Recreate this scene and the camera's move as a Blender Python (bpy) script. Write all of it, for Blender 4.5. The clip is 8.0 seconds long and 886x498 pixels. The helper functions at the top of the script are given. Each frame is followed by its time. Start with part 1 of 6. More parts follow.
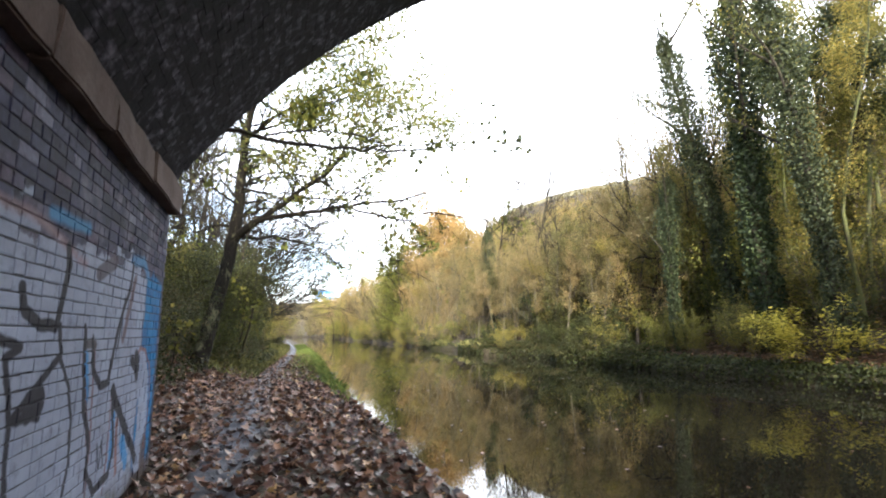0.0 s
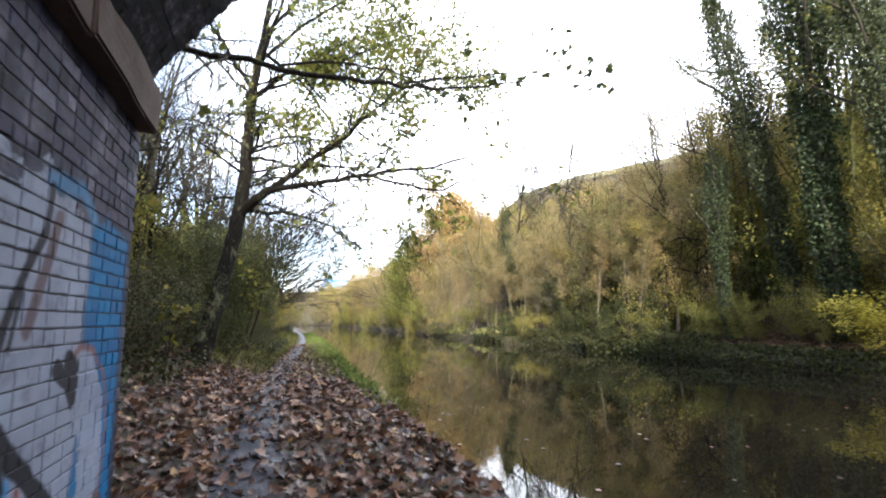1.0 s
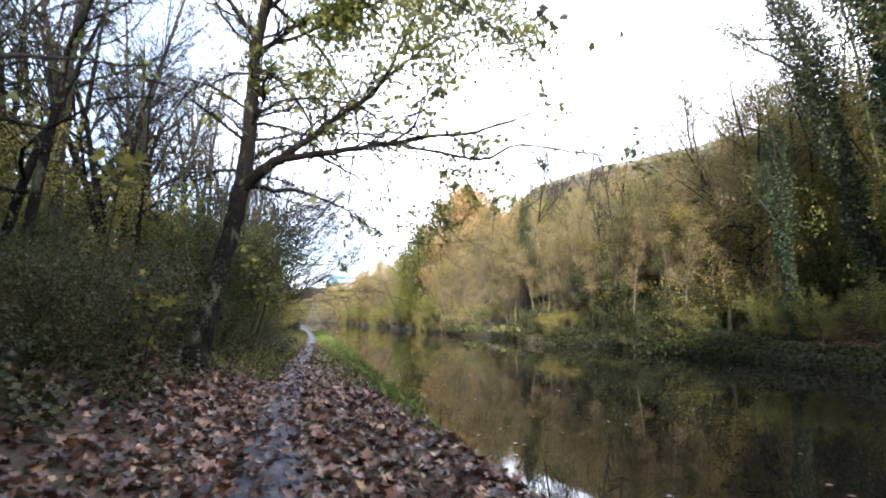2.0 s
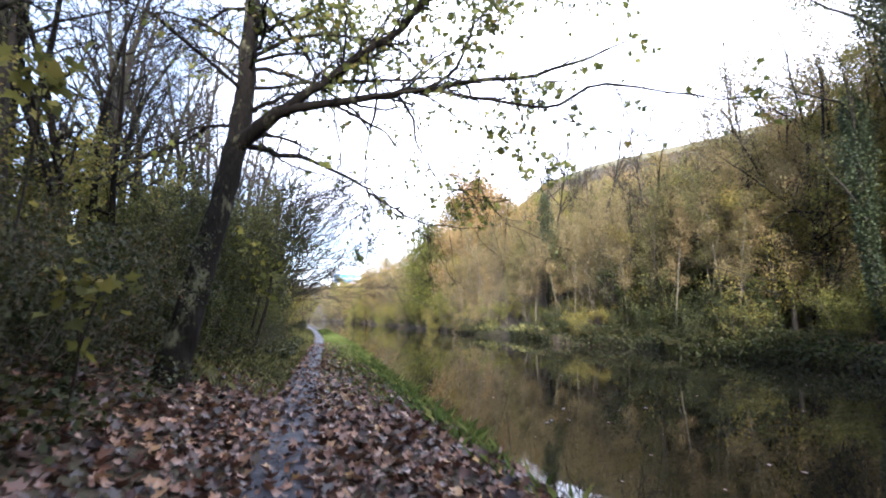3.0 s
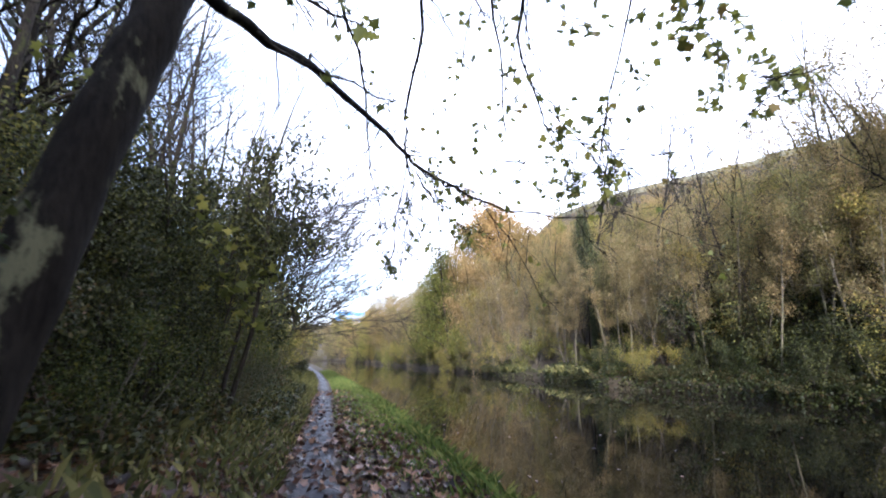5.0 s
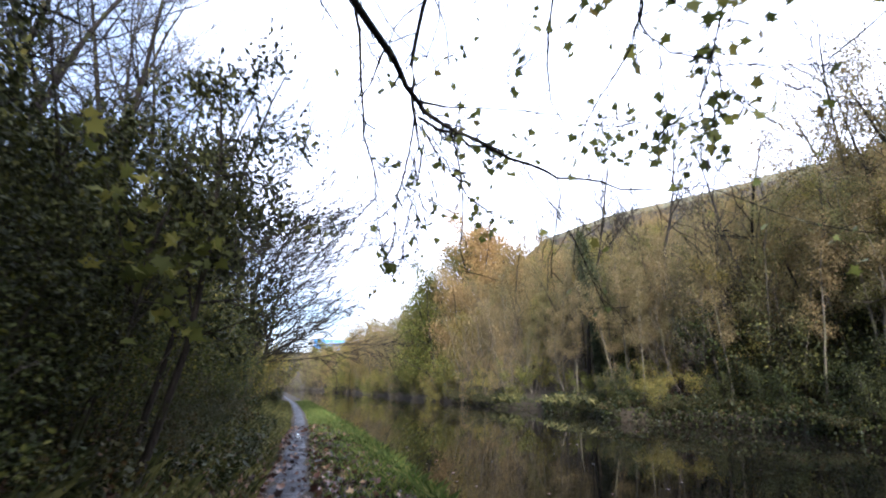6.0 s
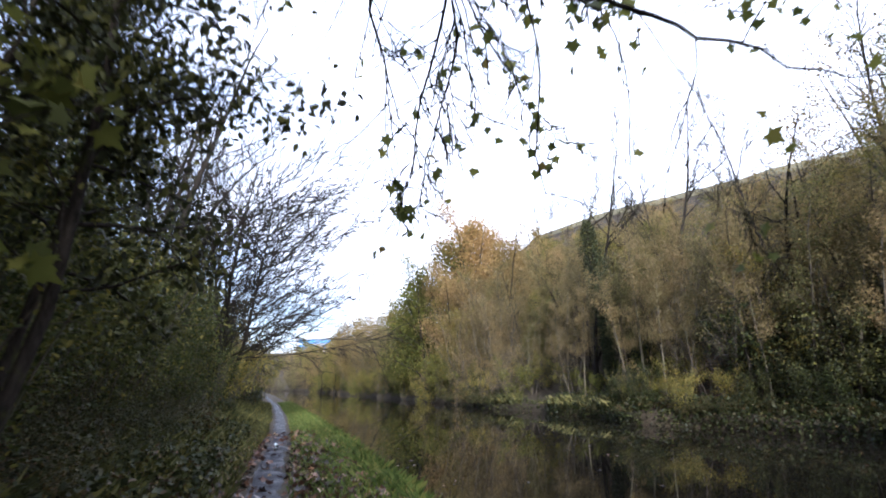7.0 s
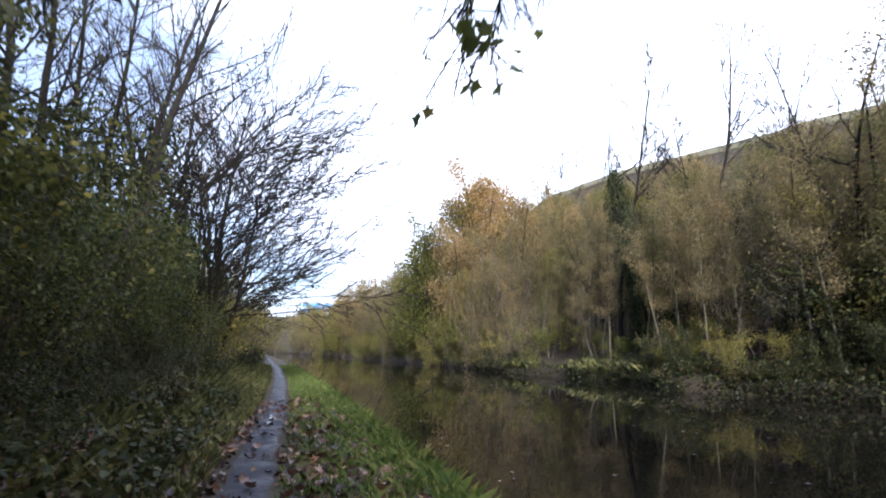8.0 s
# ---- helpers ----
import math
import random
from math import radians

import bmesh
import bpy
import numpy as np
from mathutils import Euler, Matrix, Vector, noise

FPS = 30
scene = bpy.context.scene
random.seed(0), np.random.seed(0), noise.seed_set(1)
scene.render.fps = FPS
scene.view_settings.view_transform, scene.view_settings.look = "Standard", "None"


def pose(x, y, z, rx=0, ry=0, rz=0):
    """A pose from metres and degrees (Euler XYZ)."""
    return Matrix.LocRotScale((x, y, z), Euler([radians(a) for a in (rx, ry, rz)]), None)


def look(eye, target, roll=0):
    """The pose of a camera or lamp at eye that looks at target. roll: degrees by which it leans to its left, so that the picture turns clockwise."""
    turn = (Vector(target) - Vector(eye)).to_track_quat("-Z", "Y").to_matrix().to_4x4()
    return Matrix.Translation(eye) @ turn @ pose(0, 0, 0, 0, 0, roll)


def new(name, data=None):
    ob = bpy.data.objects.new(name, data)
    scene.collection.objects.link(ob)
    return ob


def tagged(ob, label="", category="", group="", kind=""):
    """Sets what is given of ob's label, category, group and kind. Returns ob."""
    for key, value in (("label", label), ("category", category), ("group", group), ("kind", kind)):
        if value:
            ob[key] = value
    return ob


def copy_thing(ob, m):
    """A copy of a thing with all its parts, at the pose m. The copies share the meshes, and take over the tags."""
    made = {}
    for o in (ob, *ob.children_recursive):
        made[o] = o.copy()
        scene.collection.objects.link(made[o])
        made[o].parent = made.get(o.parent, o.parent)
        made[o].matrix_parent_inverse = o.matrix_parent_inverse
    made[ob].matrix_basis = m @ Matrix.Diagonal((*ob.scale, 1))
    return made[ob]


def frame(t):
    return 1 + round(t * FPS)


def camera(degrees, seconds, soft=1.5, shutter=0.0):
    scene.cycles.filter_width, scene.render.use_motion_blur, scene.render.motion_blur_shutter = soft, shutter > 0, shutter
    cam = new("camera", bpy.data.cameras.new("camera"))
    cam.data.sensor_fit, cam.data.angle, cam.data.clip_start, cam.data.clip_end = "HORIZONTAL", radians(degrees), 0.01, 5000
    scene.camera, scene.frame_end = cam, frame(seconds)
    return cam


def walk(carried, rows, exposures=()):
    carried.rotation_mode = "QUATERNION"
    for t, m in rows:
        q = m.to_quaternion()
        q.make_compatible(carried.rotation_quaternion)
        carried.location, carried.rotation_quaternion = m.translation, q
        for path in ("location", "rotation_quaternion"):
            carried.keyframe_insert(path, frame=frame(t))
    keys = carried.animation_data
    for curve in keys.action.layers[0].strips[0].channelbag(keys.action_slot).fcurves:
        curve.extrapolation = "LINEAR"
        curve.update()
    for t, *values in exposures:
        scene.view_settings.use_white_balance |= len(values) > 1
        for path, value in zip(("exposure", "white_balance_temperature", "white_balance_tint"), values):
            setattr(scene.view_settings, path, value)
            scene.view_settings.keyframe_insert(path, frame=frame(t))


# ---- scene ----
cam = camera(80.5, 8.0, soft=2.0, shutter=0.35)
PATH = [
    (0, (-0.213, -0.421, 1.49), (0.386, 1.461, 1.806), 0.1),
    (0.5, (-0.399, 0.823, 1.467), (0.193, 2.713, 1.75), 0.3),
    (0.7, (-0.406, 1.298, 1.473), (0.18, 3.192, 1.739), -0.1),
    (1, (-0.418, 2.125, 1.477), (0.167, 4.018, 1.748), -0.0),
    (1.5, (-0.48, 3.453, 1.494), (0.098, 5.349, 1.757), -0.1),
    (1.7, (-0.495, 4.011, 1.49), (0.077, 5.909, 1.753), -0.1),
    (2.8, (-0.586, 7.254, 1.391), (-0.03, 9.158, 1.643), 0.1),
    (3, (-0.57, 7.833, 1.416), (-0.019, 9.739, 1.672), -0.0),
    (3.5, (-0.553, 9.305, 1.463), (-0.01, 11.21, 1.737), -0.0),
    (4, (-0.603, 10.74, 1.454), (-0.063, 12.643, 1.752), -0.1),
    (4.5, (-0.633, 12.142, 1.435), (-0.096, 14.04, 1.764), -0.0),
    (4.7, (-0.595, 12.7, 1.449), (-0.063, 14.593, 1.812), -0.0),
    (5.8, (-0.387, 15.845, 1.373), (0.204, 17.696, 1.848), -0.0),
    (6, (-0.298, 16.436, 1.392), (0.303, 18.277, 1.894), -0.1),
    (6.5, (-0.166, 17.913, 1.357), (0.465, 19.742, 1.864), -0.1),
    (7, (-0.008, 19.295, 1.335), (0.641, 21.118, 1.84), -0.1),
    (7.5, (0.166, 20.695, 1.29), (0.823, 22.526, 1.754), -0.1),
    (8, (0.304, 22.085, 1.26), (0.956, 23.938, 1.637), 0.2),
]
walk(cam, [(t, look(eye, target, roll)) for t, eye, target, roll in PATH], exposures=[(0.0, 1.86, 6300, 10), (1.5, 1.66, 6000, 12), (3.5, 1.6, 5550, 18), (4.5, 1.46, 5470, 18), (6.5, 0.82, 5550, 17), (8.0, 0.68, 5480, 17)])

# ---- world, sun and exposure ----
SUN_ELEV, SUN_AZ = 27.0, 194.0   # degrees; azimuth clockwise from +y
world = bpy.data.worlds.new("sky")
scene.world = world
world.use_nodes = True
wn = world.node_tree
wn.nodes.clear()


def node(nt, kind, **props):
    n = nt.nodes.new(kind)
    for key, value in props.items():
        if key == "operation":
            n.operation = value
        elif key == "blend_type":
            n.blend_type = value
        elif key == "data_type":
            n.data_type = value
        elif key == "noise_dimensions":
            n.noise_dimensions = value
        elif key == "feature":
            n.feature = value
    return n


def link(nt, a, b):
    nt.links.new(a, b)


w_out = node(wn, "ShaderNodeOutputWorld")
w_bg = node(wn, "ShaderNodeBackground")
w_sky = node(wn, "ShaderNodeTexSky")
w_sky.sky_type, w_sky.sun_disc = "NISHITA", False
w_sky.sun_elevation, w_sky.sun_rotation = radians(SUN_ELEV), radians(SUN_AZ)
w_co = node(wn, "ShaderNodeTexCoord")
w_map = node(wn, "ShaderNodeMapping")
w_map.inputs["Scale"].default_value = (1.0, 1.0, 2.2)
w_noise = node(wn, "ShaderNodeTexNoise")
w_noise.inputs["Scale"].default_value = 2.3
w_noise.inputs["Detail"].default_value = 6.0
w_noise.inputs["Roughness"].default_value = 0.55
w_ramp = node(wn, "ShaderNodeValToRGB")
w_ramp.color_ramp.elements[0].position, w_ramp.color_ramp.elements[1].position = 0.43, 0.61
w_ramp.color_ramp.elements[0].color = (0.22, 0.22, 0.22, 1)
w_mix = node(wn, "ShaderNodeMix", data_type="RGBA")
w_mix.inputs["B"].default_value = (11.4, 11.8, 12.5, 1)
link(wn, w_co.outputs["Generated"], w_map.inputs["Vector"])
link(wn, w_map.outputs[0], w_noise.inputs["Vector"])
w_dir = node(wn, "ShaderNodeSeparateXYZ")
link(wn, w_co.outputs["Generated"], w_dir.inputs[0])
w_east = node(wn, "ShaderNodeMath", operation="MULTIPLY_ADD")
w_east.inputs[1].default_value = 0.5   # the cloud thins out towards -x
link(wn, w_dir.outputs["X"], w_east.inputs[0])
link(wn, w_noise.outputs[0], w_east.inputs[2])
link(wn, w_east.outputs[0], w_ramp.inputs[0])
link(wn, w_ramp.outputs[0], w_mix.inputs["Factor"])
link(wn, w_sky.outputs[0], w_mix.inputs["A"])
link(wn, w_mix.outputs["Result"], w_bg.inputs["Color"])
w_bg.inputs["Strength"].default_value = 0.15
link(wn, w_bg.outputs[0], w_out.inputs[0])

sun = new("sun", bpy.data.lights.new("sun", "SUN"))
sun.data.energy, sun.data.angle, sun.data.color = 4.6, radians(5), (1.0, 0.93, 0.82)
az, el = radians(SUN_AZ), radians(SUN_ELEV)
sun_from = Vector((math.sin(az) * math.cos(el), math.cos(az) * math.cos(el), math.sin(el)))
sun.matrix_world = look(sun_from * 50, (0, 0, 0))


# ---- materials ----
def material(name):
    m = bpy.data.materials.new(name)
    m.use_nodes = True
    nt = m.node_tree
    nt.nodes.clear()
    out = node(nt, "ShaderNodeOutputMaterial")
    return m, nt, out


def principled(nt, rough=0.6, ior=1.45, spec=0.5):
    p = node(nt, "ShaderNodeBsdfPrincipled")
    p.inputs["Roughness"].default_value = rough
    p.inputs["IOR"].default_value = ior
    p.inputs["Specular IOR Level"].default_value = spec
    return p


def noise_tex(nt, scale, detail=4.0, rough=0.55, vec=None):
    n = node(nt, "ShaderNodeTexNoise")
    n.inputs["Scale"].default_value = scale
    n.inputs["Detail"].default_value = detail
    n.inputs["Roughness"].default_value = rough
    if vec is not None:
        link(nt, vec, n.inputs["Vector"])
    return n


def ramp(nt, fac, stops):
    r = node(nt, "ShaderNodeValToRGB")
    els = r.color_ramp.elements
    while len(els) < len(stops):
        els.new(0.5)
    for e, (pos, col) in zip(els, stops):
        e.position, e.color = pos, (*col, 1)
    link(nt, fac, r.inputs[0])
    return r.outputs[0]


def mixc(nt, fac, a, b, mode="MIX"):
    m = node(nt, "ShaderNodeMix", data_type="RGBA", blend_type=mode)
    for key, v in (("Factor", fac), ("A", a), ("B", b)):
        if isinstance(v, (int, float)):
            m.inputs[key].default_value = v
        elif isinstance(v, tuple):
            m.inputs[key].default_value = (*v, 1)
        else:
            link(nt, v, m.inputs[key])
    return m.outputs["Result"]


def mathn(nt, op, a, b=0.0, clamp=False):
    m = node(nt, "ShaderNodeMath", operation=op)
    m.use_clamp = clamp
    for i, v in enumerate((a, b)):
        if isinstance(v, (int, float)):
            m.inputs[i].default_value = v
        else:
            link(nt, v, m.inputs[i])
    return m.outputs[0]


def bump(nt, height, strength=0.4, distance=0.02):
    b = node(nt, "ShaderNodeBump")
    b.inputs["Strength"].default_value = strength
    b.inputs["Distance"].default_value = distance
    link(nt, height, b.inputs["Height"])
    return b.outputs[0]


def position(nt):
    return node(nt, "ShaderNodeNewGeometry").outputs["Position"]


def leaf_material(name, stops, rough=0.6, through_light=0.35, varied=True):
    """Leaves: colour varies leaf by leaf and plant by plant, with some light coming through."""
    m, nt, out = material(name)
    geo = node(nt, "ShaderNodeNewGeometry")
    info = node(nt, "ShaderNodeObjectInfo")
    col = ramp(nt, geo.outputs["Random Per Island"], stops)
    big = noise_tex(nt, 0.9, 2.0, 0.5, geo.outputs["Position"])
    shade = mathn(nt, "ADD", mathn(nt, "MULTIPLY", info.outputs["Random"], 0.7), mathn(nt, "MULTIPLY", big.outputs[0], 0.9))
    col = mixc(nt, 1.0, col, mixc(nt, mathn(nt, "SUBTRACT", shade, 0.3, True), (0.64, 0.64, 0.66), (1.35, 1.25, 1.1)), "MULTIPLY")
    tint = ramp(nt, info.outputs["Random"], ((0.0, (0.82, 0.94, 0.68)), (0.35, (1.0, 1.0, 0.88)), (0.65, (1.04, 1.0, 1.0)), (1.0, (1.08, 0.98, 0.92))))
    if varied:
        col = mixc(nt, 1.0, col, tint, "MULTIPLY")
    p = principled(nt, rough, spec=0.5 if rough < 0.5 else 0.25)
    link(nt, col, p.inputs["Base Color"])
    t = node(nt, "ShaderNodeBsdfTranslucent")
    link(nt, col, t.inputs["Color"])
    mx = node(nt, "ShaderNodeMixShader")
    mx.inputs[0].default_value = through_light
    link(nt, p.outputs[0], mx.inputs[1])
    link(nt, t.outputs[0], mx.inputs[2])
    link(nt, mx.outputs[0], out.inputs[0])
    return m


def bark_material(name, dark, light, moss=(0.07, 0.085, 0.03), moss_amount=0.35, scale=9.0):
    m, nt, out = material(name)
    pos = position(nt)
    mp = node(nt, "ShaderNodeMapping")
    mp.inputs["Scale"].default_value = (1, 1, 0.25)
    link(nt, pos, mp.inputs["Vector"])
    fine = noise_tex(nt, scale * 4, 5, 0.65, mp.outputs[0])
    mp2 = node(nt, "ShaderNodeMapping")
    mp2.inputs["Scale"].default_value = (1, 1, 0.45)
    link(nt, pos, mp2.inputs["Vector"])
    blot = noise_tex(nt, scale * 0.45, 6, 0.68, mp2.outputs[0])
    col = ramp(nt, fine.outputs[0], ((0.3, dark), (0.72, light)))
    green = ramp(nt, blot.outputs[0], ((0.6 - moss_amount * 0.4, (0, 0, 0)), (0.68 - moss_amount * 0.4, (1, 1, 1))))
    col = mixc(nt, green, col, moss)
    p = principled(nt, 0.9, spec=0.12)
    link(nt, col, p.inputs["Base Color"])
    link(nt, bump(nt, fine.outputs[0], 0.7, 0.015), p.inputs["Normal"])
    link(nt, p.outputs[0], out.inputs[0])
    return m


def mottled(name, stops, scale, rough=0.8, fine_scale=None, bump_strength=0.5, bump_dist=0.02, spec=0.3):
    m, nt, out = material(name)
    pos = position(nt)
    a = noise_tex(nt, scale, 5, 0.6, pos)
    b = noise_tex(nt, fine_scale or scale * 9, 4, 0.6, pos)
    f = mathn(nt, "ADD", mathn(nt, "MULTIPLY", a.outputs[0], 0.65), mathn(nt, "MULTIPLY", b.outputs[0], 0.35))
    p = principled(nt, rough, spec=spec)
    link(nt, ramp(nt, f, stops), p.inputs["Base Color"])
    link(nt, bump(nt, b.outputs[0], bump_strength, bump_dist), p.inputs["Normal"])
    link(nt, p.outputs[0], out.inputs[0])
    return m


MAT = {}
MAT["ground"] = mottled("woodland_soil", ((0.3, (0.022, 0.016, 0.011)), (0.5, (0.045, 0.034, 0.021)), (0.7, (0.055, 0.05, 0.025))), 0.8, 0.9, 14, 0.8, 0.05)
MAT["hill_grass"] = mottled("hill_grass", ((0.3, (0.10, 0.095, 0.055)), (0.7, (0.20, 0.175, 0.10))), 0.15, 0.9, 3, 0.4, 0.1)
MAT["stone"] = mottled("gritstone", ((0.3, (0.05, 0.032, 0.026)), (0.55, (0.105, 0.073, 0.06)), (0.75, (0.16, 0.12, 0.10))), 2.6, 0.85, 40, 0.5, 0.01)
MAT["coping"] = mottled("wet_coping", ((0.3, (0.014, 0.012, 0.010)), (0.5, (0.035, 0.03, 0.022)), (0.65, (0.045, 0.06, 0.018))), 3.0, 0.55, 40, 0.5, 0.01, 0.5)
MAT["concrete"] = mottled("pale_wall", ((0.3, (0.6, 0.6, 0.6)), (0.7, (0.8, 0.8, 0.8))), 0.3, 0.7, 4, 0.1, 0.01)
MAT["blue_glass"] = mottled("blue_glazing", ((0.3, (0.05, 0.22, 0.5)), (0.7, (0.10, 0.34, 0.62))), 0.4, 0.2, 2, 0.05, 0.01, 0.5)
# silhouette shade of the trunk is put into this near-black bark; moss patches paler
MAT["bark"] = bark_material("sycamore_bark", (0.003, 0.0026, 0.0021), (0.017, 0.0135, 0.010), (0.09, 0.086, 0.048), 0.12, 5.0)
MAT["bark_dark"] = bark_material("dark_bark", (0.014, 0.011, 0.009), (0.055, 0.046, 0.037), (0.05, 0.052, 0.022), 0.16)
MAT["bark_pale"] = bark_material("pale_bark", (0.06, 0.05, 0.035), (0.17, 0.145, 0.105), (0.12, 0.115, 0.06), 0.2)
MAT["twig"] = bark_material("brown_twigs", (0.065, 0.052, 0.042), (0.165, 0.135, 0.108), (0.10, 0.095, 0.06), 0.3)
MAT["bark_moss"] = bark_material("mossy_bark", (0.028, 0.027, 0.017), (0.085, 0.082, 0.045), (0.075, 0.082, 0.032), 0.4)
MAT["leaf_syc"] = leaf_material("sycamore_leaves", ((0.0, (0.045, 0.06, 0.015)), (0.5, (0.10, 0.12, 0.028)), (0.88, (0.17, 0.18, 0.038)), (1.0, (0.17, 0.13, 0.04))), 0.5, 0.42, varied=False)
MAT["leaf_olive"] = leaf_material("olive_leaves", ((0.0, (0.13, 0.113, 0.062)), (0.4, (0.205, 0.18, 0.09)), (0.75, (0.28, 0.24, 0.112)), (1.0, (0.27, 0.2, 0.12))), 0.8, 0.45)
MAT["leaf_gold"] = leaf_material("golden_leaves", ((0.0, (0.20, 0.15, 0.08)), (0.45, (0.30, 0.23, 0.11)), (0.8, (0.39, 0.30, 0.13)), (1.0, (0.27, 0.23, 0.10))), 0.8, 0.45)
MAT["leaf_yellow"] = leaf_material("yellow_leaves", ((0.0, (0.2, 0.2, 0.04)), (0.5, (0.4, 0.37, 0.06)), (1.0, (0.52, 0.46, 0.1))), varied=False)
MAT["leaf_green"] = leaf_material("green_leaves", ((0.0, (0.03, 0.04, 0.013)), (0.45, (0.062, 0.076, 0.026)), (0.8, (0.12, 0.132, 0.04)), (1.0, (0.21, 0.19, 0.045))))
MAT["leaf_ivy"] = leaf_material("ivy_leaves", ((0.0, (0.014, 0.018, 0.008)), (0.6, (0.034, 0.044, 0.015)), (1.0, (0.10, 0.11, 0.03))), 0.6, 0.14)
MAT["leaf_trunk_ivy"] = leaf_material("trunk_ivy_leaves", ((0.0, (0.018, 0.026, 0.015)), (0.6, (0.037, 0.053, 0.028)), (1.0, (0.08, 0.10, 0.046))), 0.6, 0.2)
MAT["leaf_weed"] = leaf_material("weed_leaves", ((0.0, (0.03, 0.038, 0.015)), (0.5, (0.085, 0.10, 0.036)), (1.0, (0.17, 0.165, 0.06))), 0.6, 0.25)
MAT["leaf_hazel"] = leaf_material("hazel_leaves", ((0.0, (0.085, 0.092, 0.03)), (0.4, (0.155, 0.16, 0.048)), (0.75, (0.235, 0.225, 0.062)), (1.0, (0.33, 0.275, 0.078))), 0.75, 0.45)
MAT["leaf_bramble"] = leaf_material("bramble_leaves", ((0.0, (0.018, 0.022, 0.010)), (0.5, (0.042, 0.05, 0.019)), (0.85, (0.082, 0.08, 0.03)), (1.0, (0.11, 0.065, 0.034))), 0.5, 0.25)
MAT["litter"] = leaf_material("fallen_leaves", ((0.0, (0.009, 0.0052, 0.0045)), (0.35, (0.052, 0.024, 0.019)), (0.68, (0.138, 0.067, 0.048)), (0.92, (0.26, 0.15, 0.105)), (1.0, (0.38, 0.25, 0.12))), 0.36, 0.1)
MAT["grass"] = leaf_material("grass_blades", ((0.0, (0.035, 0.06, 0.014)), (0.55, (0.09, 0.145, 0.034)), (1.0, (0.19, 0.21, 0.064))), 0.6, 0.35)


def water_material():
    m, nt, out = material("canal_water")
    pos = position(nt)
    mp = node(nt, "ShaderNodeMapping")
    mp.inputs["Scale"].default_value = (1.0, 0.6, 1)
    link(nt, pos, mp.inputs["Vector"])
    a = noise_tex(nt, 1.6, 3, 0.5, mp.outputs[0])
    b = noise_tex(nt, 0.12, 2, 0.5, pos)
    p = principled(nt, 0.015, 1.33)
    link(nt, ramp(nt, b.outputs[0], ((0.3, (0.0055, 0.0048, 0.0037)), (0.7, (0.0085, 0.0075, 0.0055)))), p.inputs["Base Color"])
    link(nt, bump(nt, a.outputs[0], 0.016, 0.05), p.inputs["Normal"])
    link(nt, p.outputs[0], out.inputs[0])
    return m


def path_material():
    m, nt, out = material("wet_mud_path")
    pos = position(nt)
    a = noise_tex(nt, 2.4, 5, 0.6, pos)
    b = noise_tex(nt, 22, 5, 0.65, pos)
    p = principled(nt, 0.5, 1.4, 0.4)
    link(nt, ramp(nt, b.outputs[0], ((0.3, (0.014, 0.0138, 0.018)), (0.7, (0.05, 0.05, 0.064)))), p.inputs["Base Color"])
    link(nt, ramp(nt, a.outputs[0], ((0.38, (0.42, 0.42, 0.42)), (0.58, (0.82, 0.82, 0.82)))), p.inputs["Roughness"])
    link(nt, bump(nt, b.outputs[0], 0.9, 0.03), p.inputs["Normal"])
    link(nt, p.outputs[0], out.inputs[0])
    return m


MAT["water"] = water_material()
MAT["path"] = path_material()


def soffit_material():
    m, nt, out = material("blotched_soffit_brick")
    geo = node(nt, "ShaderNodeNewGeometry")
    a = noise_tex(nt, 9.0, 5, 0.7, geo.outputs["Position"])
    b = noise_tex(nt, 26, 4, 0.6, geo.outputs["Position"])
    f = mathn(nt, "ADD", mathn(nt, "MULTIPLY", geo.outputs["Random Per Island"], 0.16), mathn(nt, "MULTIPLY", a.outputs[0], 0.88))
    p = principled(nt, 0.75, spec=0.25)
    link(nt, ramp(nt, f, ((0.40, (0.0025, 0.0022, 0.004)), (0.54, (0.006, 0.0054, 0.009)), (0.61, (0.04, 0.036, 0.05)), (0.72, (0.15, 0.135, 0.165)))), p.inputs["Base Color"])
    link(nt, bump(nt, b.outputs[0], 0.6, 0.01), p.inputs["Normal"])
    link(nt, p.outputs[0], out.inputs[0])
    return m


MAT["soffit"] = soffit_material()


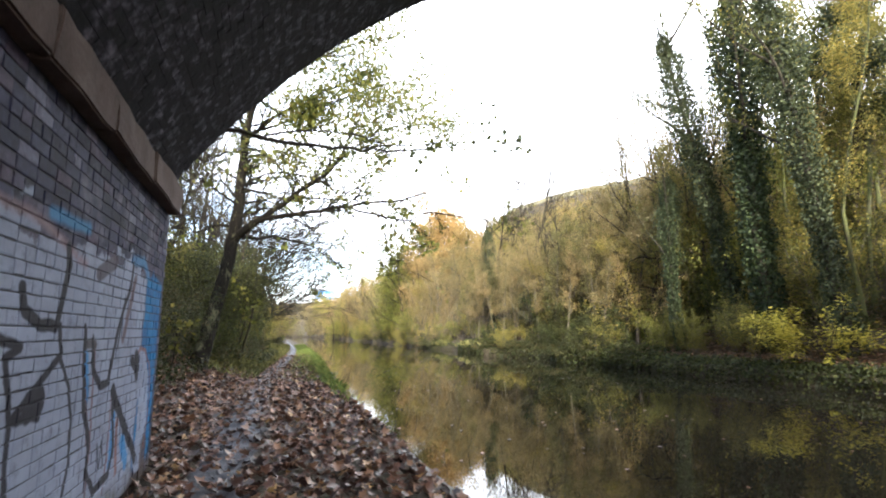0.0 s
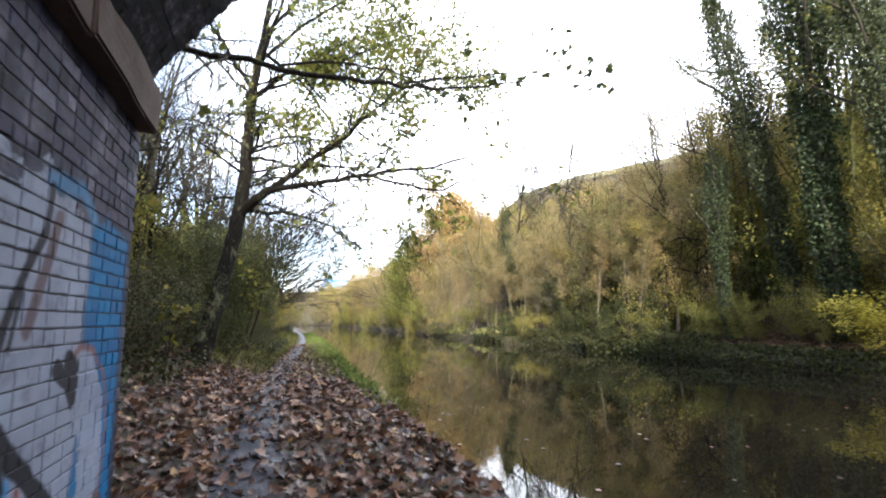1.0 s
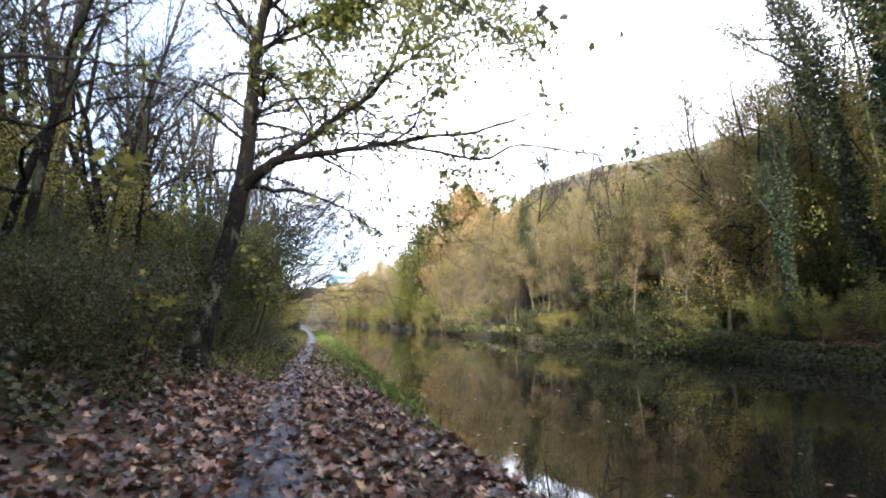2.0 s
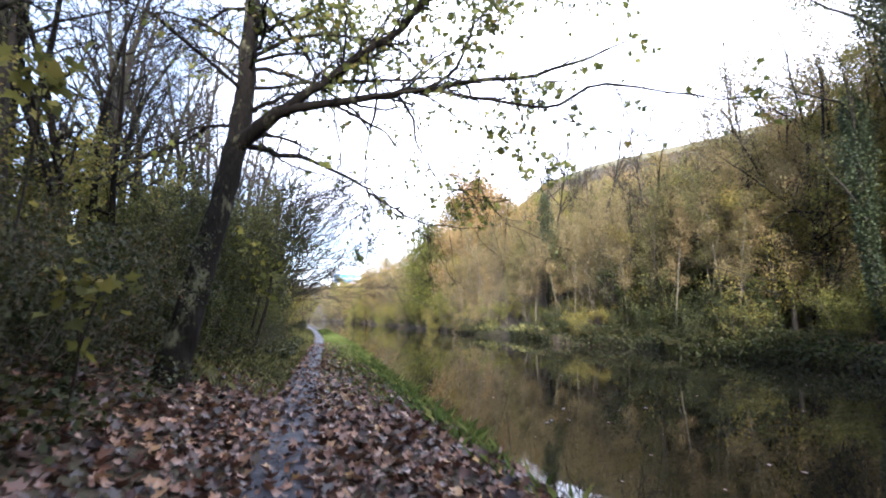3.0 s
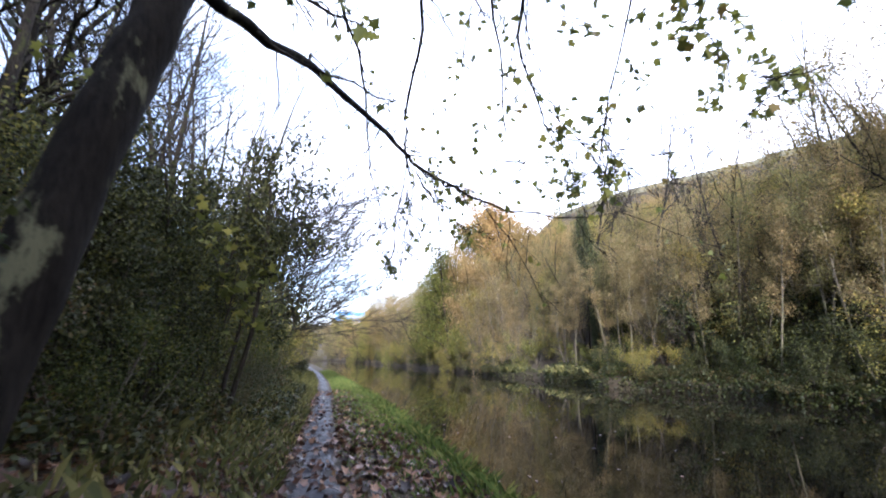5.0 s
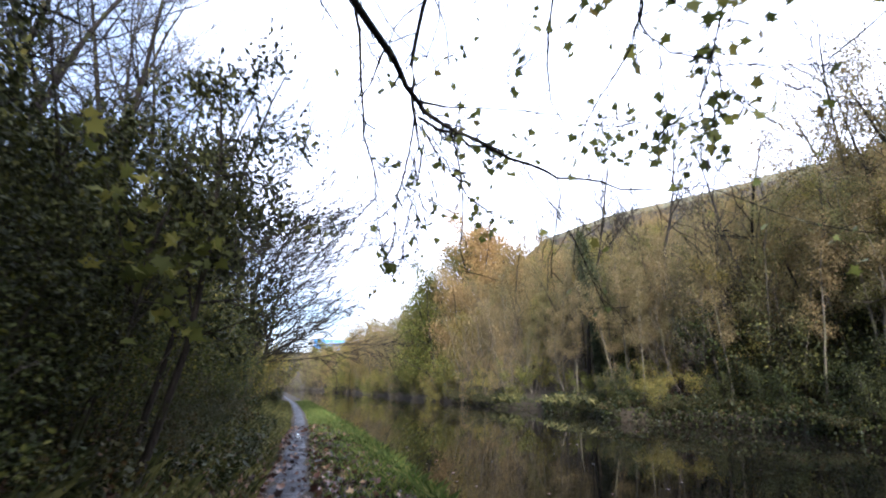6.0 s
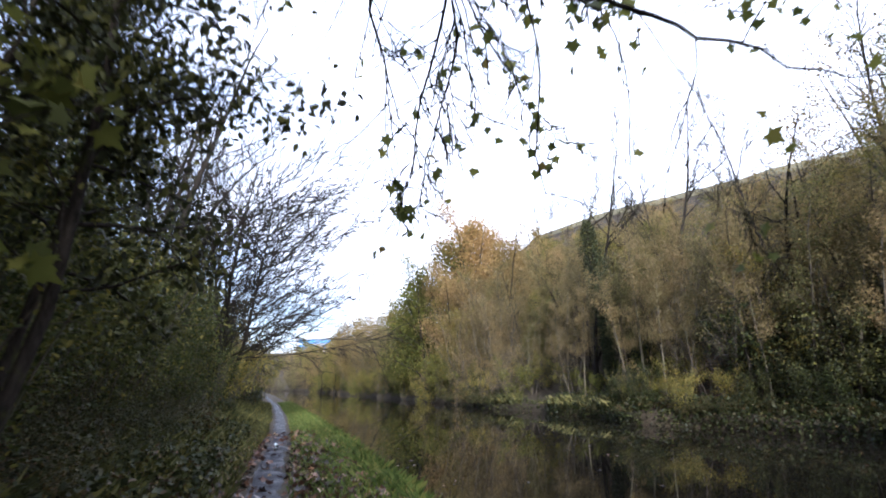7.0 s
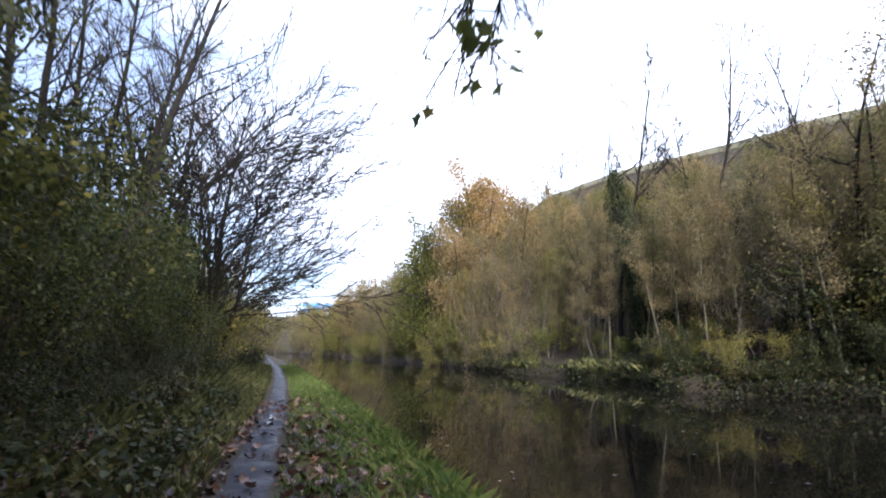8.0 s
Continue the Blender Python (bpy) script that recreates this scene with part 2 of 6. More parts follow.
def painted_brick(name, mortar=False):
    """Old blue-grey brick, whitewashed and spray-painted with large letters; the paint is laid out by place on the wall (y along it, z up)."""
    m, nt, out = material(name)
    geo = node(nt, "ShaderNodeNewGeometry")
    info = node(nt, "ShaderNodeObjectInfo")
    pos = geo.outputs["Position"]
    wob = noise_tex(nt, 5.0, 3, 0.6, pos)
    sep = node(nt, "ShaderNodeSeparateXYZ")
    link(nt, pos, sep.inputs[0])
    w = mathn(nt, "MULTIPLY", mathn(nt, "SUBTRACT", wob.outputs[0], 0.5), 0.05)
    y = mathn(nt, "ADD", sep.outputs[1], w)
    z = mathn(nt, "ADD", sep.outputs[2], w)
    com = node(nt, "ShaderNodeCombineXYZ")
    link(nt, y, com.inputs[0])
    link(nt, z, com.inputs[1])
    p2 = com.outputs[0]

    def vec(op, a, b):
        n = node(nt, "ShaderNodeVectorMath", operation=op)
        for i, v in enumerate((a, b)):
            if isinstance(v, tuple):
                n.inputs[i].default_value = v
            else:
                link(nt, v, n.inputs[i])
        return n

    chain = {"p": p2}

    def stroke(points):
        """Distance to a broken line."""
        best = None
        p2 = chain["p"]
        for (ay, az_), (by, bz) in zip(points, points[1:]):
            ab = (by - ay, bz - az_, 0.0)
            ll = ab[0] ** 2 + ab[1] ** 2
            ap = vec("SUBTRACT", p2, (ay, az_, 0.0)).outputs[0]
            t = mathn(nt, "MULTIPLY", vec("DOT_PRODUCT", ap, (ab[0] / ll, ab[1] / ll, 0.0)).outputs["Value"], 1.0, True)
            sc = node(nt, "ShaderNodeVectorMath", operation="SCALE")
            sc.inputs[0].default_value = ab
            link(nt, t, sc.inputs["Scale"])
            d = vec("DISTANCE", ap, sc.outputs[0]).outputs["Value"]
            best = d if best is None else mathn(nt, "MINIMUM", best, d)
            # the next piece waits for this one, which keeps the shader's memory small
            step = node(nt, "ShaderNodeVectorMath", operation="MULTIPLY_ADD")
            link(nt, best, step.inputs[0])
            step.inputs[1].default_value = (1e-6, 1e-6, 0.0)
            link(nt, p2, step.inputs[2])
            p2 = chain["p"] = step.outputs[0]
        return best

    def within(d, r, soft=60.0):
        return mathn(nt, "MULTIPLY", mathn(nt, "SUBTRACT", r, d), soft, True)

    def below(v, limit, soft=14.0):
        return mathn(nt, "MULTIPLY", mathn(nt, "SUBTRACT", limit, v), soft, True)

    def above(v, limit, soft=14.0):
        return mathn(nt, "MULTIPLY", mathn(nt, "SUBTRACT", v, limit), soft, True)

    def both(*ms):
        r = ms[0]
        for x in ms[1:]:
            r = mathn(nt, "MULTIPLY", r, x)
        return r

    stain = noise_tex(nt, 2.2, 5, 0.65, pos)
    fine = noise_tex(nt, 70, 4, 0.6, pos)
    pick = mathn(nt, "FRACT", mathn(nt, "ADD", info.outputs["Random"], geo.outputs["Random Per Island"]))
    if mortar:
        col = ramp(nt, stain.outputs[0], ((0.35, (0.012, 0.012, 0.014)), (0.65, (0.03, 0.028, 0.03))))
    else:
        col = ramp(nt, pick, ((0.0, (0.010, 0.0105, 0.024)), (0.35, (0.02, 0.021, 0.043)), (0.7, (0.036, 0.037, 0.07)), (0.9, (0.055, 0.042, 0.065)), (1.0, (0.12, 0.12, 0.17))))
        col = mixc(nt, 1.0, col, ramp(nt, noise_tex(nt, 18, 5, 0.7, pos).outputs[0], ((0.3, (0.45, 0.45, 0.45)), (0.7, (1.5, 1.5, 1.5)))), "MULTIPLY")
        col = mixc(nt, ramp(nt, stain.outputs[0], ((0.55, (0, 0, 0)), (0.75, (1, 1, 1)))), col, (0.15, 0.15, 0.19))
    big = mathn(nt, "MULTIPLY", mathn(nt, "SUBTRACT", stain.outputs[0], 0.5), 0.7)
    zz, yy = mathn(nt, "ADD", z, big), mathn(nt, "ADD", y, mathn(nt, "MULTIPLY", big, 0.4))
    # whitewash
    white = both(below(mathn(nt, "ADD", zz, mathn(nt, "MULTIPLY", pick, 0.16)), 2.2, 30), below(yy, 5.62))
    wcol = mixc(nt, ramp(nt, stain.outputs[0], ((0.3, (0, 0, 0)), (0.8, (1, 1, 1)))), (0.30, 0.335, 0.43), (0.17, 0.19, 0.26))
    wcol = mixc(nt, mathn(nt, "MULTIPLY", pick, 0.45), wcol, (0.24, 0.255, 0.31))
    worn = noise_tex(nt, 7.5, 6, 0.7, pos)
    wcol = mixc(nt, ramp(nt, worn.outputs[0], ((0.52, (0, 0, 0)), (0.72, (0.75, 0.75, 0.75)))), wcol, (0.12, 0.12, 0.15))
    col = mixc(nt, mathn(nt, "MULTIPLY", white, 0.12 if mortar else 0.93), col, wcol)
    # mauve and blue fields along the top of the whitewash
    col = mixc(nt, mathn(nt, "MULTIPLY", within(stroke(((2.4, 2.12), (3.05, 2.1), (3.5, 2.0), (3.75, 1.95))), 0.05, 20), 0.75), col, (0.24, 0.16, 0.17))
    col = mixc(nt, mathn(nt, "MULTIPLY", within(stroke(((3.1, 2.18), (3.75, 2.2))), 0.06, 25), 0.8), col, (0.05, 0.19, 0.36))
    col = mixc(nt, mathn(nt, "MULTIPLY", within(stroke(((4.98, 2.14), (5.4, 2.18), (5.6, 2.05))), 0.07, 20), 0.8), col, (0.06, 0.18, 0.34))
    # blue edge of the last letter
    blue = both(above(yy, 5.56), below(y, 6.34), below(zz, 2.08), above(z, 0.12))
    bcol = mixc(nt, mathn(nt, "MULTIPLY", pick, 0.6), (0.008, 0.15, 0.34), (0.012, 0.055, 0.16))
    col = mixc(nt, mathn(nt, "MULTIPLY", blue, 0.12 if mortar else 0.92), col, bcol)
    for pts, r in ((((3.96, 1.32), (4.07, 1.02)), 0.055), (((4.82, 0.78), (4.82, 0.4)), 0.075), (((5.17, 0.52), (5.36, 0.3)), 0.09)):
        col = mixc(nt, mathn(nt, "MULTIPLY", within(stroke(pts), r, 25), 0.85), col, (0.03, 0.19, 0.42))
    # white body of the last letter
    col = mixc(nt, mathn(nt, "MULTIPLY", within(stroke(((5.66, 1.12), (5.84, 0.9), (5.9, 0.55), (5.84, 0.3))), 0.22, 40), 0.93), col, wcol)
    # rust and mauve shading inside the letters
    shades = []
    shades.append((((4.94, 0.72), (5.03, 0.28)), 0.045, (0.2, 0.085, 0.07)))
    shades.append((((5.11, 1.97), (5.02, 1.73), (4.88, 1.44)), 0.06, (0.1, 0.06, 0.065)))
    shades.append((((3.88, 1.33), (3.98, 1.12), (4.1, 0.9), (4.21, 0.56), (4.24, 0.3)), 0.03, (0.09, 0.045, 0.05)))
    shades.append((((4.14, 1.4), (4.16, 1.17), (4.2, 0.95), (4.25, 0.54)), 0.03, (0.12, 0.05, 0.05)))
    shades.append((((3.9, 1.4), (4.15, 1.4)), 0.045, (0.045, 0.04, 0.035)))
    shades.append((((4.68, 1.02), (4.72, 0.78), (4.71, 0.41), (4.68, 0.2)), 0.022, (0.16, 0.055, 0.05)))
    shades.append((((4.05, 1.92), (4.44, 2.06)), 0.075, (0.07, 0.055, 0.065)))
    shades.append((((3.55, 1.92), (3.65, 2.06), (3.84, 2.1), (4.0, 2.02)), 0.022, (0.2, 0.2, 0.26)))
    shades.append((((6.05, 0.3), (6.05, 0.05)), 0.14, (0.06, 0.04, 0.035)))
    shades.append((((5.4, 1.24), (5.56, 1.33), (5.78, 1.31), (6.0, 1.16), (6.13, 0.9), (6.15, 0.6), (6.05, 0.3)), 0.032, (0.18, 0.08, 0.07)))
    for pts, r, c in shades:
        col = mixc(nt, mathn(nt, "MULTIPLY", within(stroke(pts), r, 45), 0.85), col, c)
    # dark outlines
    outline = None
    lines = []
    lines.append((((2.84, 1.72), (2.91, 1.6), (3.11, 1.53), (3.34, 1.52), (3.39, 1.64), (3.45, 1.87)), 0.028))
    lines.append((((2.67, 1.46), (2.9, 1.41), (2.75, 1.36), (2.83, 1.18), (2.89, 1.0), (2.9, 0.8), (2.94, 0.6)), 0.022))
    lines.append((((3.4, 1.52), (3.48, 1.35), (3.2, 1.2), (2.91, 1.04), (3.24, 1.01), (3.21, 1.2)), 0.022))
    lines.append((((3.1, 1.08), (3.2, 1.1)), 0.06))
    lines.append((((3.46, 1.34), (3.67, 1.15), (3.79, 0.92), (3.82, 0.63), (3.71, 0.3)), 0.018))
    lines.append((((3.88, 1.52), (3.92, 1.29), (4.01, 0.97), (4.2, 0.7), (4.22, 0.45), (4.44, 0.28), (4.8, 0.32), (4.89, 0.53), (4.72, 1.01)), 0.024))
    lines.append((((4.07, 1.44), (4.14, 1.21), (4.36, 1.08), (4.56, 1.09), (4.65, 1.39), (4.77, 1.63), (4.98, 1.89), (5.0, 2.1)), 0.024))
    lines.append((((4.7, 1.01), (4.99, 0.8), (5.42, 0.48), (5.72, 0.25)), 0.036))
    lines.append((((5.25, 1.23), (5.42, 1.16), (5.5, 1.05), (5.52, 1.22), (5.4, 1.27)), 0.035))
    lines.append((((4.84, 1.77), (4.8, 1.59), (4.73, 1.36)), 0.016))
    lines.append((((3.46, 1.9), (3.42, 2.02)), 0.03))
    lines.append((((4.45, 0.62), (4.5, 0.42), (4.56, 0.64), (4.62, 0.42)), 0.012))
    for pts, r in lines:
        v = within(stroke(pts), r * 1.75)
        outline = v if outline is None else mathn(nt, "MAXIMUM", outline, v)
    col = mixc(nt, mathn(nt, "MULTIPLY", outline, 0.97), col, (0.014, 0.013, 0.018))
    # splashed mud along the foot of the wall
    col = mixc(nt, mathn(nt, "MULTIPLY", below(zz, 0.22, 5), 0.8), col, (0.07, 0.055, 0.045))
    p = principled(nt, 0.7, spec=0.3)
    link(nt, col, p.inputs["Base Color"])
    link(nt, bump(nt, fine.outputs[0], 0.5, 0.006), p.inputs["Normal"])
    link(nt, p.outputs[0], out.inputs[0])
    return m


MAT["brick"] = painted_brick("painted_brick")
MAT["mortar"] = painted_brick("painted_mortar", True)



# ---- geometry helpers ----
def mesh_np(name, verts, tris, mats=()):
    """A mesh from arrays of corners and triangles."""
    verts, tris = np.asarray(verts, np.float32), np.asarray(tris, np.int32)
    me = bpy.data.meshes.new(name)
    me.vertices.add(len(verts))
    me.vertices.foreach_set("co", verts.ravel())
    me.loops.add(tris.size)
    me.loops.foreach_set("vertex_index", tris.ravel())
    me.polygons.add(len(tris))
    me.polygons.foreach_set("loop_start", np.arange(0, tris.size, 3, dtype=np.int32))
    for m in mats:
        me.materials.append(m)
    me.update(calc_edges=True)
    return me


def smooth(me):
    me.polygons.foreach_set("use_smooth", np.ones(len(me.polygons), bool))
    return me


def flat(me):
    me.polygons.foreach_set("use_smooth", np.zeros(len(me.polygons), bool))
    return me


def part(name, me, parent=None, label=""):
    ob = new(name, me)
    if parent is not None:
        ob.parent = parent
    return tagged(ob, label)


def thing(name, at, label, category, group="", kind=""):
    ob = new(name)
    ob.empty_display_size = 0.2
    ob.location = at
    return tagged(ob, label, category, group, kind)


def bm_mesh(name, bm, mat):
    me = bpy.data.meshes.new(name)
    bmesh.ops.recalc_face_normals(bm, faces=bm.faces)
    bm.to_mesh(me)
    bm.free()
    me.materials.append(mat)
    return me


def box_mesh(name, lo, hi, mat, bevel=0.0, rough=0.0, cuts=0, seed=0):
    bm = bmesh.new()
    bmesh.ops.create_cube(bm, size=1)
    for v in bm.verts:
        v.co = [lo[i] + (v.co[i] + 0.5) * (hi[i] - lo[i]) for i in range(3)]
    if cuts:
        bmesh.ops.subdivide_edges(bm, edges=bm.edges, cuts=cuts, use_grid_fill=True)
    if bevel:
        sharp = [e for e in bm.edges if e.calc_face_angle(0) > 0.5]
        bmesh.ops.bevel(bm, geom=sharp, offset=bevel, segments=2, affect="EDGES")
    if rough:
        for v in bm.verts:
            v.co += noise.noise_vector(v.co * 3.1 + Vector((seed, 0, 0))) * rough
    return bm_mesh(name, bm, mat)


class Bag:
    """Collects tubes and leaves into one array mesh."""

    def __init__(self):
        self.v, self.t, self.n = [], [], 0

    def add(self, verts, tris):
        self.v.append(np.asarray(verts, np.float32))
        self.t.append(np.asarray(tris, np.int32) + self.n)
        self.n += len(verts)

    def tube(self, pts, radii, sides):
        pts = np.asarray(pts, float)
        radii = np.asarray(radii, float)
        k = len(pts)
        tan = np.gradient(pts, axis=0)
        tan /= np.linalg.norm(tan, axis=1)[:, None] + 1e-9
        ref = np.array([0.31, 0.9, 0.3]) if abs(tan[0][2]) > 0.8 else np.array([0, 0, 1.0])
        a = np.cross(tan, ref)
        a /= np.linalg.norm(a, axis=1)[:, None] + 1e-9
        b = np.cross(tan, a)
        ang = np.arange(sides) * 2 * np.pi / sides
        ring = pts[:, None] + radii[:, None, None] * (np.cos(ang)[None, :, None] * a[:, None] + np.sin(ang)[None, :, None] * b[:, None])
        i = np.arange(k - 1)[:, None] * sides
        j = np.arange(sides)[None]
        j2 = (j + 1) % sides
        t = np.stack([np.stack([i + j, i + j2, i + sides + j2], -1), np.stack([i + j, i + sides + j2, i + sides + j], -1)]).reshape(-1, 3)
        self.add(ring.reshape(-1, 3), t)

    def leaves(self, pts, sizes, shape, rng, flat=0.3, hang=0.0):
        """One copy of shape (corners, triangles) at each point, turned at random; flat: how level they lie; hang: how far they droop."""
        bv, bt = shape
        n = len(pts)
        if n == 0:
            return
        nrm = rng.normal(size=(n, 3))
        nrm /= np.linalg.norm(nrm, axis=1)[:, None]
        nrm = nrm * (1 - flat) + np.array([0, 0, flat])
        nrm /= np.linalg.norm(nrm, axis=1)[:, None]
        d = rng.normal(size=(n, 3)) + np.array([0, 0, -hang])
        d -= nrm * np.sum(d * nrm, axis=1)[:, None]
        d /= np.linalg.norm(d, axis=1)[:, None] + 1e-9
        s = np.cross(nrm, d)
        sz = np.asarray(sizes)[:, None, None]
        co = np.asarray(pts)[:, None] + sz * (bv[None, :, 0:1] * s[:, None] + bv[None, :, 1:2] * d[:, None] + bv[None, :, 2:3] * nrm[:, None])
        t = (np.arange(n) * len(bv))[:, None, None] + bt[None]
        self.add(co.reshape(-1, 3), t.reshape(-1, 3))

    def mesh(self, name, mat):
        return mesh_np(name, np.concatenate(self.v), np.concatenate(self.t), (mat,))


def fan(outline, cup=0.12):
    """A leaf shape from half an outline, mirrored, folded along its rib."""
    right = [(x, y, cup * abs(x)) for x, y in outline]
    left = [(-x, y, cup * abs(x)) for x, y in outline[1:-1]]
    v = [(0, 0.45, -0.02)] + right + left[::-1]
    n = len(v) - 1
    return np.array(v, float), np.array([(0, 1 + i, 1 + (i + 1) % n) for i in range(n)])


OVAL = (np.array([(0, 0, 0), (0.3, 0.5, 0.08), (0, 1, -0.05), (-0.3, 0.5, 0.08)], float), np.array([(0, 1, 2), (0, 2, 3)]))
BROAD = (np.array([(0, 0, 0), (0.48, 0.4, 0.1), (0, 1, -0.08), (-0.48, 0.4, 0.1)], float), np.array([(0, 1, 2), (0, 2, 3)]))
LITTER = fan([(0, 0.0), (0.36, 0.1), (0.3, 0.36), (0.5, 0.55), (0, 1.0)], 0.3)
LOBED = fan([(0, 0.08), (0.12, 0.0), (0.4, -0.06), (0.31, 0.17), (0.64, 0.46), (0.3, 0.5), (0.27, 0.66), (0.14, 0.7), (0, 1.08)])
CURLED = fan([(0, 0.06), (0.2, 0.0), (0.46, 0.04), (0.3, 0.24), (0.62, 0.5), (0.3, 0.56), (0.18, 0.76), (0, 1.06)], 0.36)
LEAF = (np.array([(0, 0, 0), (0.22, 0.22, 0.05), (0.27, 0.55, 0.06), (0, 1, -0.06), (-0.27, 0.55, 0.06), (-0.22, 0.22, 0.05)], float), np.array([(0, 1, 2), (0, 2, 3), (0, 3, 4), (0, 4, 5)]))


def unit(v):
    return v / (np.linalg.norm(v) + 1e-9)


def wander(rng, p, d, length, k, bend, lift):
    """A crooked line of k steps from p along d."""
    pts = [np.array(p, float)]
    d = unit(np.array(d, float))
    for _ in range(k):
        d = unit(d + rng.normal(size=3) * bend + np.array([0, 0, lift]))
        pts.append(pts[-1] + d * length / k)
    return np.array(pts)


def along(pts, f):
    s = f * (len(pts) - 1)
    i = min(int(s), len(pts) - 2)
    return pts[i] + (pts[i + 1] - pts[i]) * (s - i), unit(pts[i + 1] - pts[i]), s


def resample(pts, k):
    """k + 1 points on a smooth line through pts."""
    pts = np.asarray(pts, float)
    q = np.vstack([2 * pts[0] - pts[1], pts, 2 * pts[-1] - pts[-2]])
    out = []
    for s in np.linspace(0, len(pts) - 1, k + 1):
        i = min(int(s), len(pts) - 2)
        t = s - i
        a, b, c, d = q[i:i + 4]
        out.append(0.5 * (2 * b + (c - a) * t + (2 * a - 5 * b + 4 * c - d) * t * t + (3 * b - a - 3 * c + d) * t ** 3))
    return np.array(out)


def grow(rng, bag, limbs, levels, thin=0.002):
    """Adds limbs (points, radii) and their branches to bag; returns the lines of the last level.
    levels: (count per limb, length, share of start, angle, bend, lift, thickness, steps, sides)."""
    current = limbs
    for count, length, start, angle, bend, lift, thick, steps, sides in levels:
        nxt = []
        for pts, radii in current:
            size = np.linalg.norm(np.diff(pts, axis=0), axis=1).sum()
            m = max(1, int(round(count * (0.6 + 0.8 * rng.random()))))
            for k in range(m):
                f = start + (1 - start) * (k + rng.random()) / m
                p, tan, s = along(pts, min(f, 0.99))
                r = np.interp(s, np.arange(len(radii)), radii)
                side = unit(np.cross(tan, rng.normal(size=3)))
                a = angle * (0.7 + 0.6 * rng.random())
                d = tan * math.cos(a) + side * math.sin(a)
                ln = length * size * (0.5 + 0.7 * rng.random()) * (1.15 - 0.6 * f)
                line = wander(rng, p, d, ln, steps, bend, lift)
                r0 = max(r * thick, thin * 1.3)
                rr = np.linspace(r0, max(r0 * 0.35, thin), len(line))
                bag.tube(line, rr, sides)
                nxt.append((line, rr))
        current = nxt
    return current


def sprinkle(rng, lines, n, spread):
    """n points near the given lines."""
    idx = rng.integers(0, len(lines), n)
    out = np.empty((n, 3))
    for i, k in enumerate(idx):
        pts = lines[k][0]
        out[i] = along(pts, 0.15 + 0.84 * rng.random())[0]
    return out + rng.normal(size=(n, 3)) * spread


# ---- the lie of the land ----
Y_NEAR = (-60, 5, 17, 20, 27, 33, 45, 65, 100)
X_NEAR = (1.45, 1.5, 1.65, 1.72, 2.15, 2.4, 2.7, 3.0, 3.3)
Y_PATH = (-60, 6, 13, 17, 26, 30, 35, 45, 60, 100)
X_PATH = (-0.75, -0.7, -0.58, -0.4, 0.2, 0.48, 0.85, 1.35, 1.75, 2.0)
WATER = -0.25


def drift(y):
    return min(60.0, max(0.0, y - 125) ** 2 / 900)


def near_edge(y):
    return float(np.interp(y, Y_NEAR, X_NEAR)) - drift(y) + 0.1 * noise.noise((0.7 * y, 3.1, 0)) * (1 if y > 8 else 0)


def path_mid(y):
    return float(np.interp(y, Y_PATH, X_PATH)) - drift(y)


def far_edge(y):
    return 16.9 - 1.7 * math.exp(-((y - 38.5) / 2.0) ** 2) - 0.7 * math.exp(-((y - 54) / 5) ** 2) - drift(y) + 0.35 * noise.noise((0.33 * y, 8.7, 0))


def ridge(y):
    return float(np.interp(y, (-60, 40, 57, 83, 106, 118, 135, 165, 400), (20, 20.8, 23.2, 27.4, 29.4, 25, 7, 4, 4)))


def land(x, y):
    pm, ne, fe = path_mid(y), near_edge(y), far_edge(y)
    if x <= ne:
        d = pm - 0.65 - x
        if d > 0:
            z = 0.30 * d ** 1.18 if d < 6 else 0.30 * 6 ** 1.18 + 0.3 * (d - 6)
            z = min(z, 9 + 0.05 * d)
            if y < 8:
                z *= max(0.0, min(1.0, (y - 5.9) / 2.0)) * (1 if x < -1 else 0) if y > 5.9 else 0.0
            return z + 0.10 * noise.noise((x * 1.1, y * 1.1, 0)) * min(1, d) + mound(y)
        return 0.02 * noise.noise((x * 2.3, y * 2.3, 5)) * min(1.0, max(0.15, abs(x - pm) * 2 - 0.3)) - 0.05 * max(0, (x - pm - 0.5) / max(0.3, ne - pm - 0.5)) ** 3
    if x < fe:
        return -1.3
    d = x - fe
    z = float(np.interp(d, (0, 0.5, 1.8, 3.2), (0.12, 0.43, 0.61, 0.9)))
    if d > 3.2:
        w = 30.0
        z = 0.9 + min(1.0, (d - 3.2) / w) * (ridge(y) - 0.9) + 0.05 * max(0, d - 3.2 - w)
    return z + 0.15 * noise.noise((x * 0.7, y * 0.7, 2)) * min(1, d) + mound(y)


def mound(y):
    return float(np.interp(y, (205, 310, 400), (0, 14, 15)))


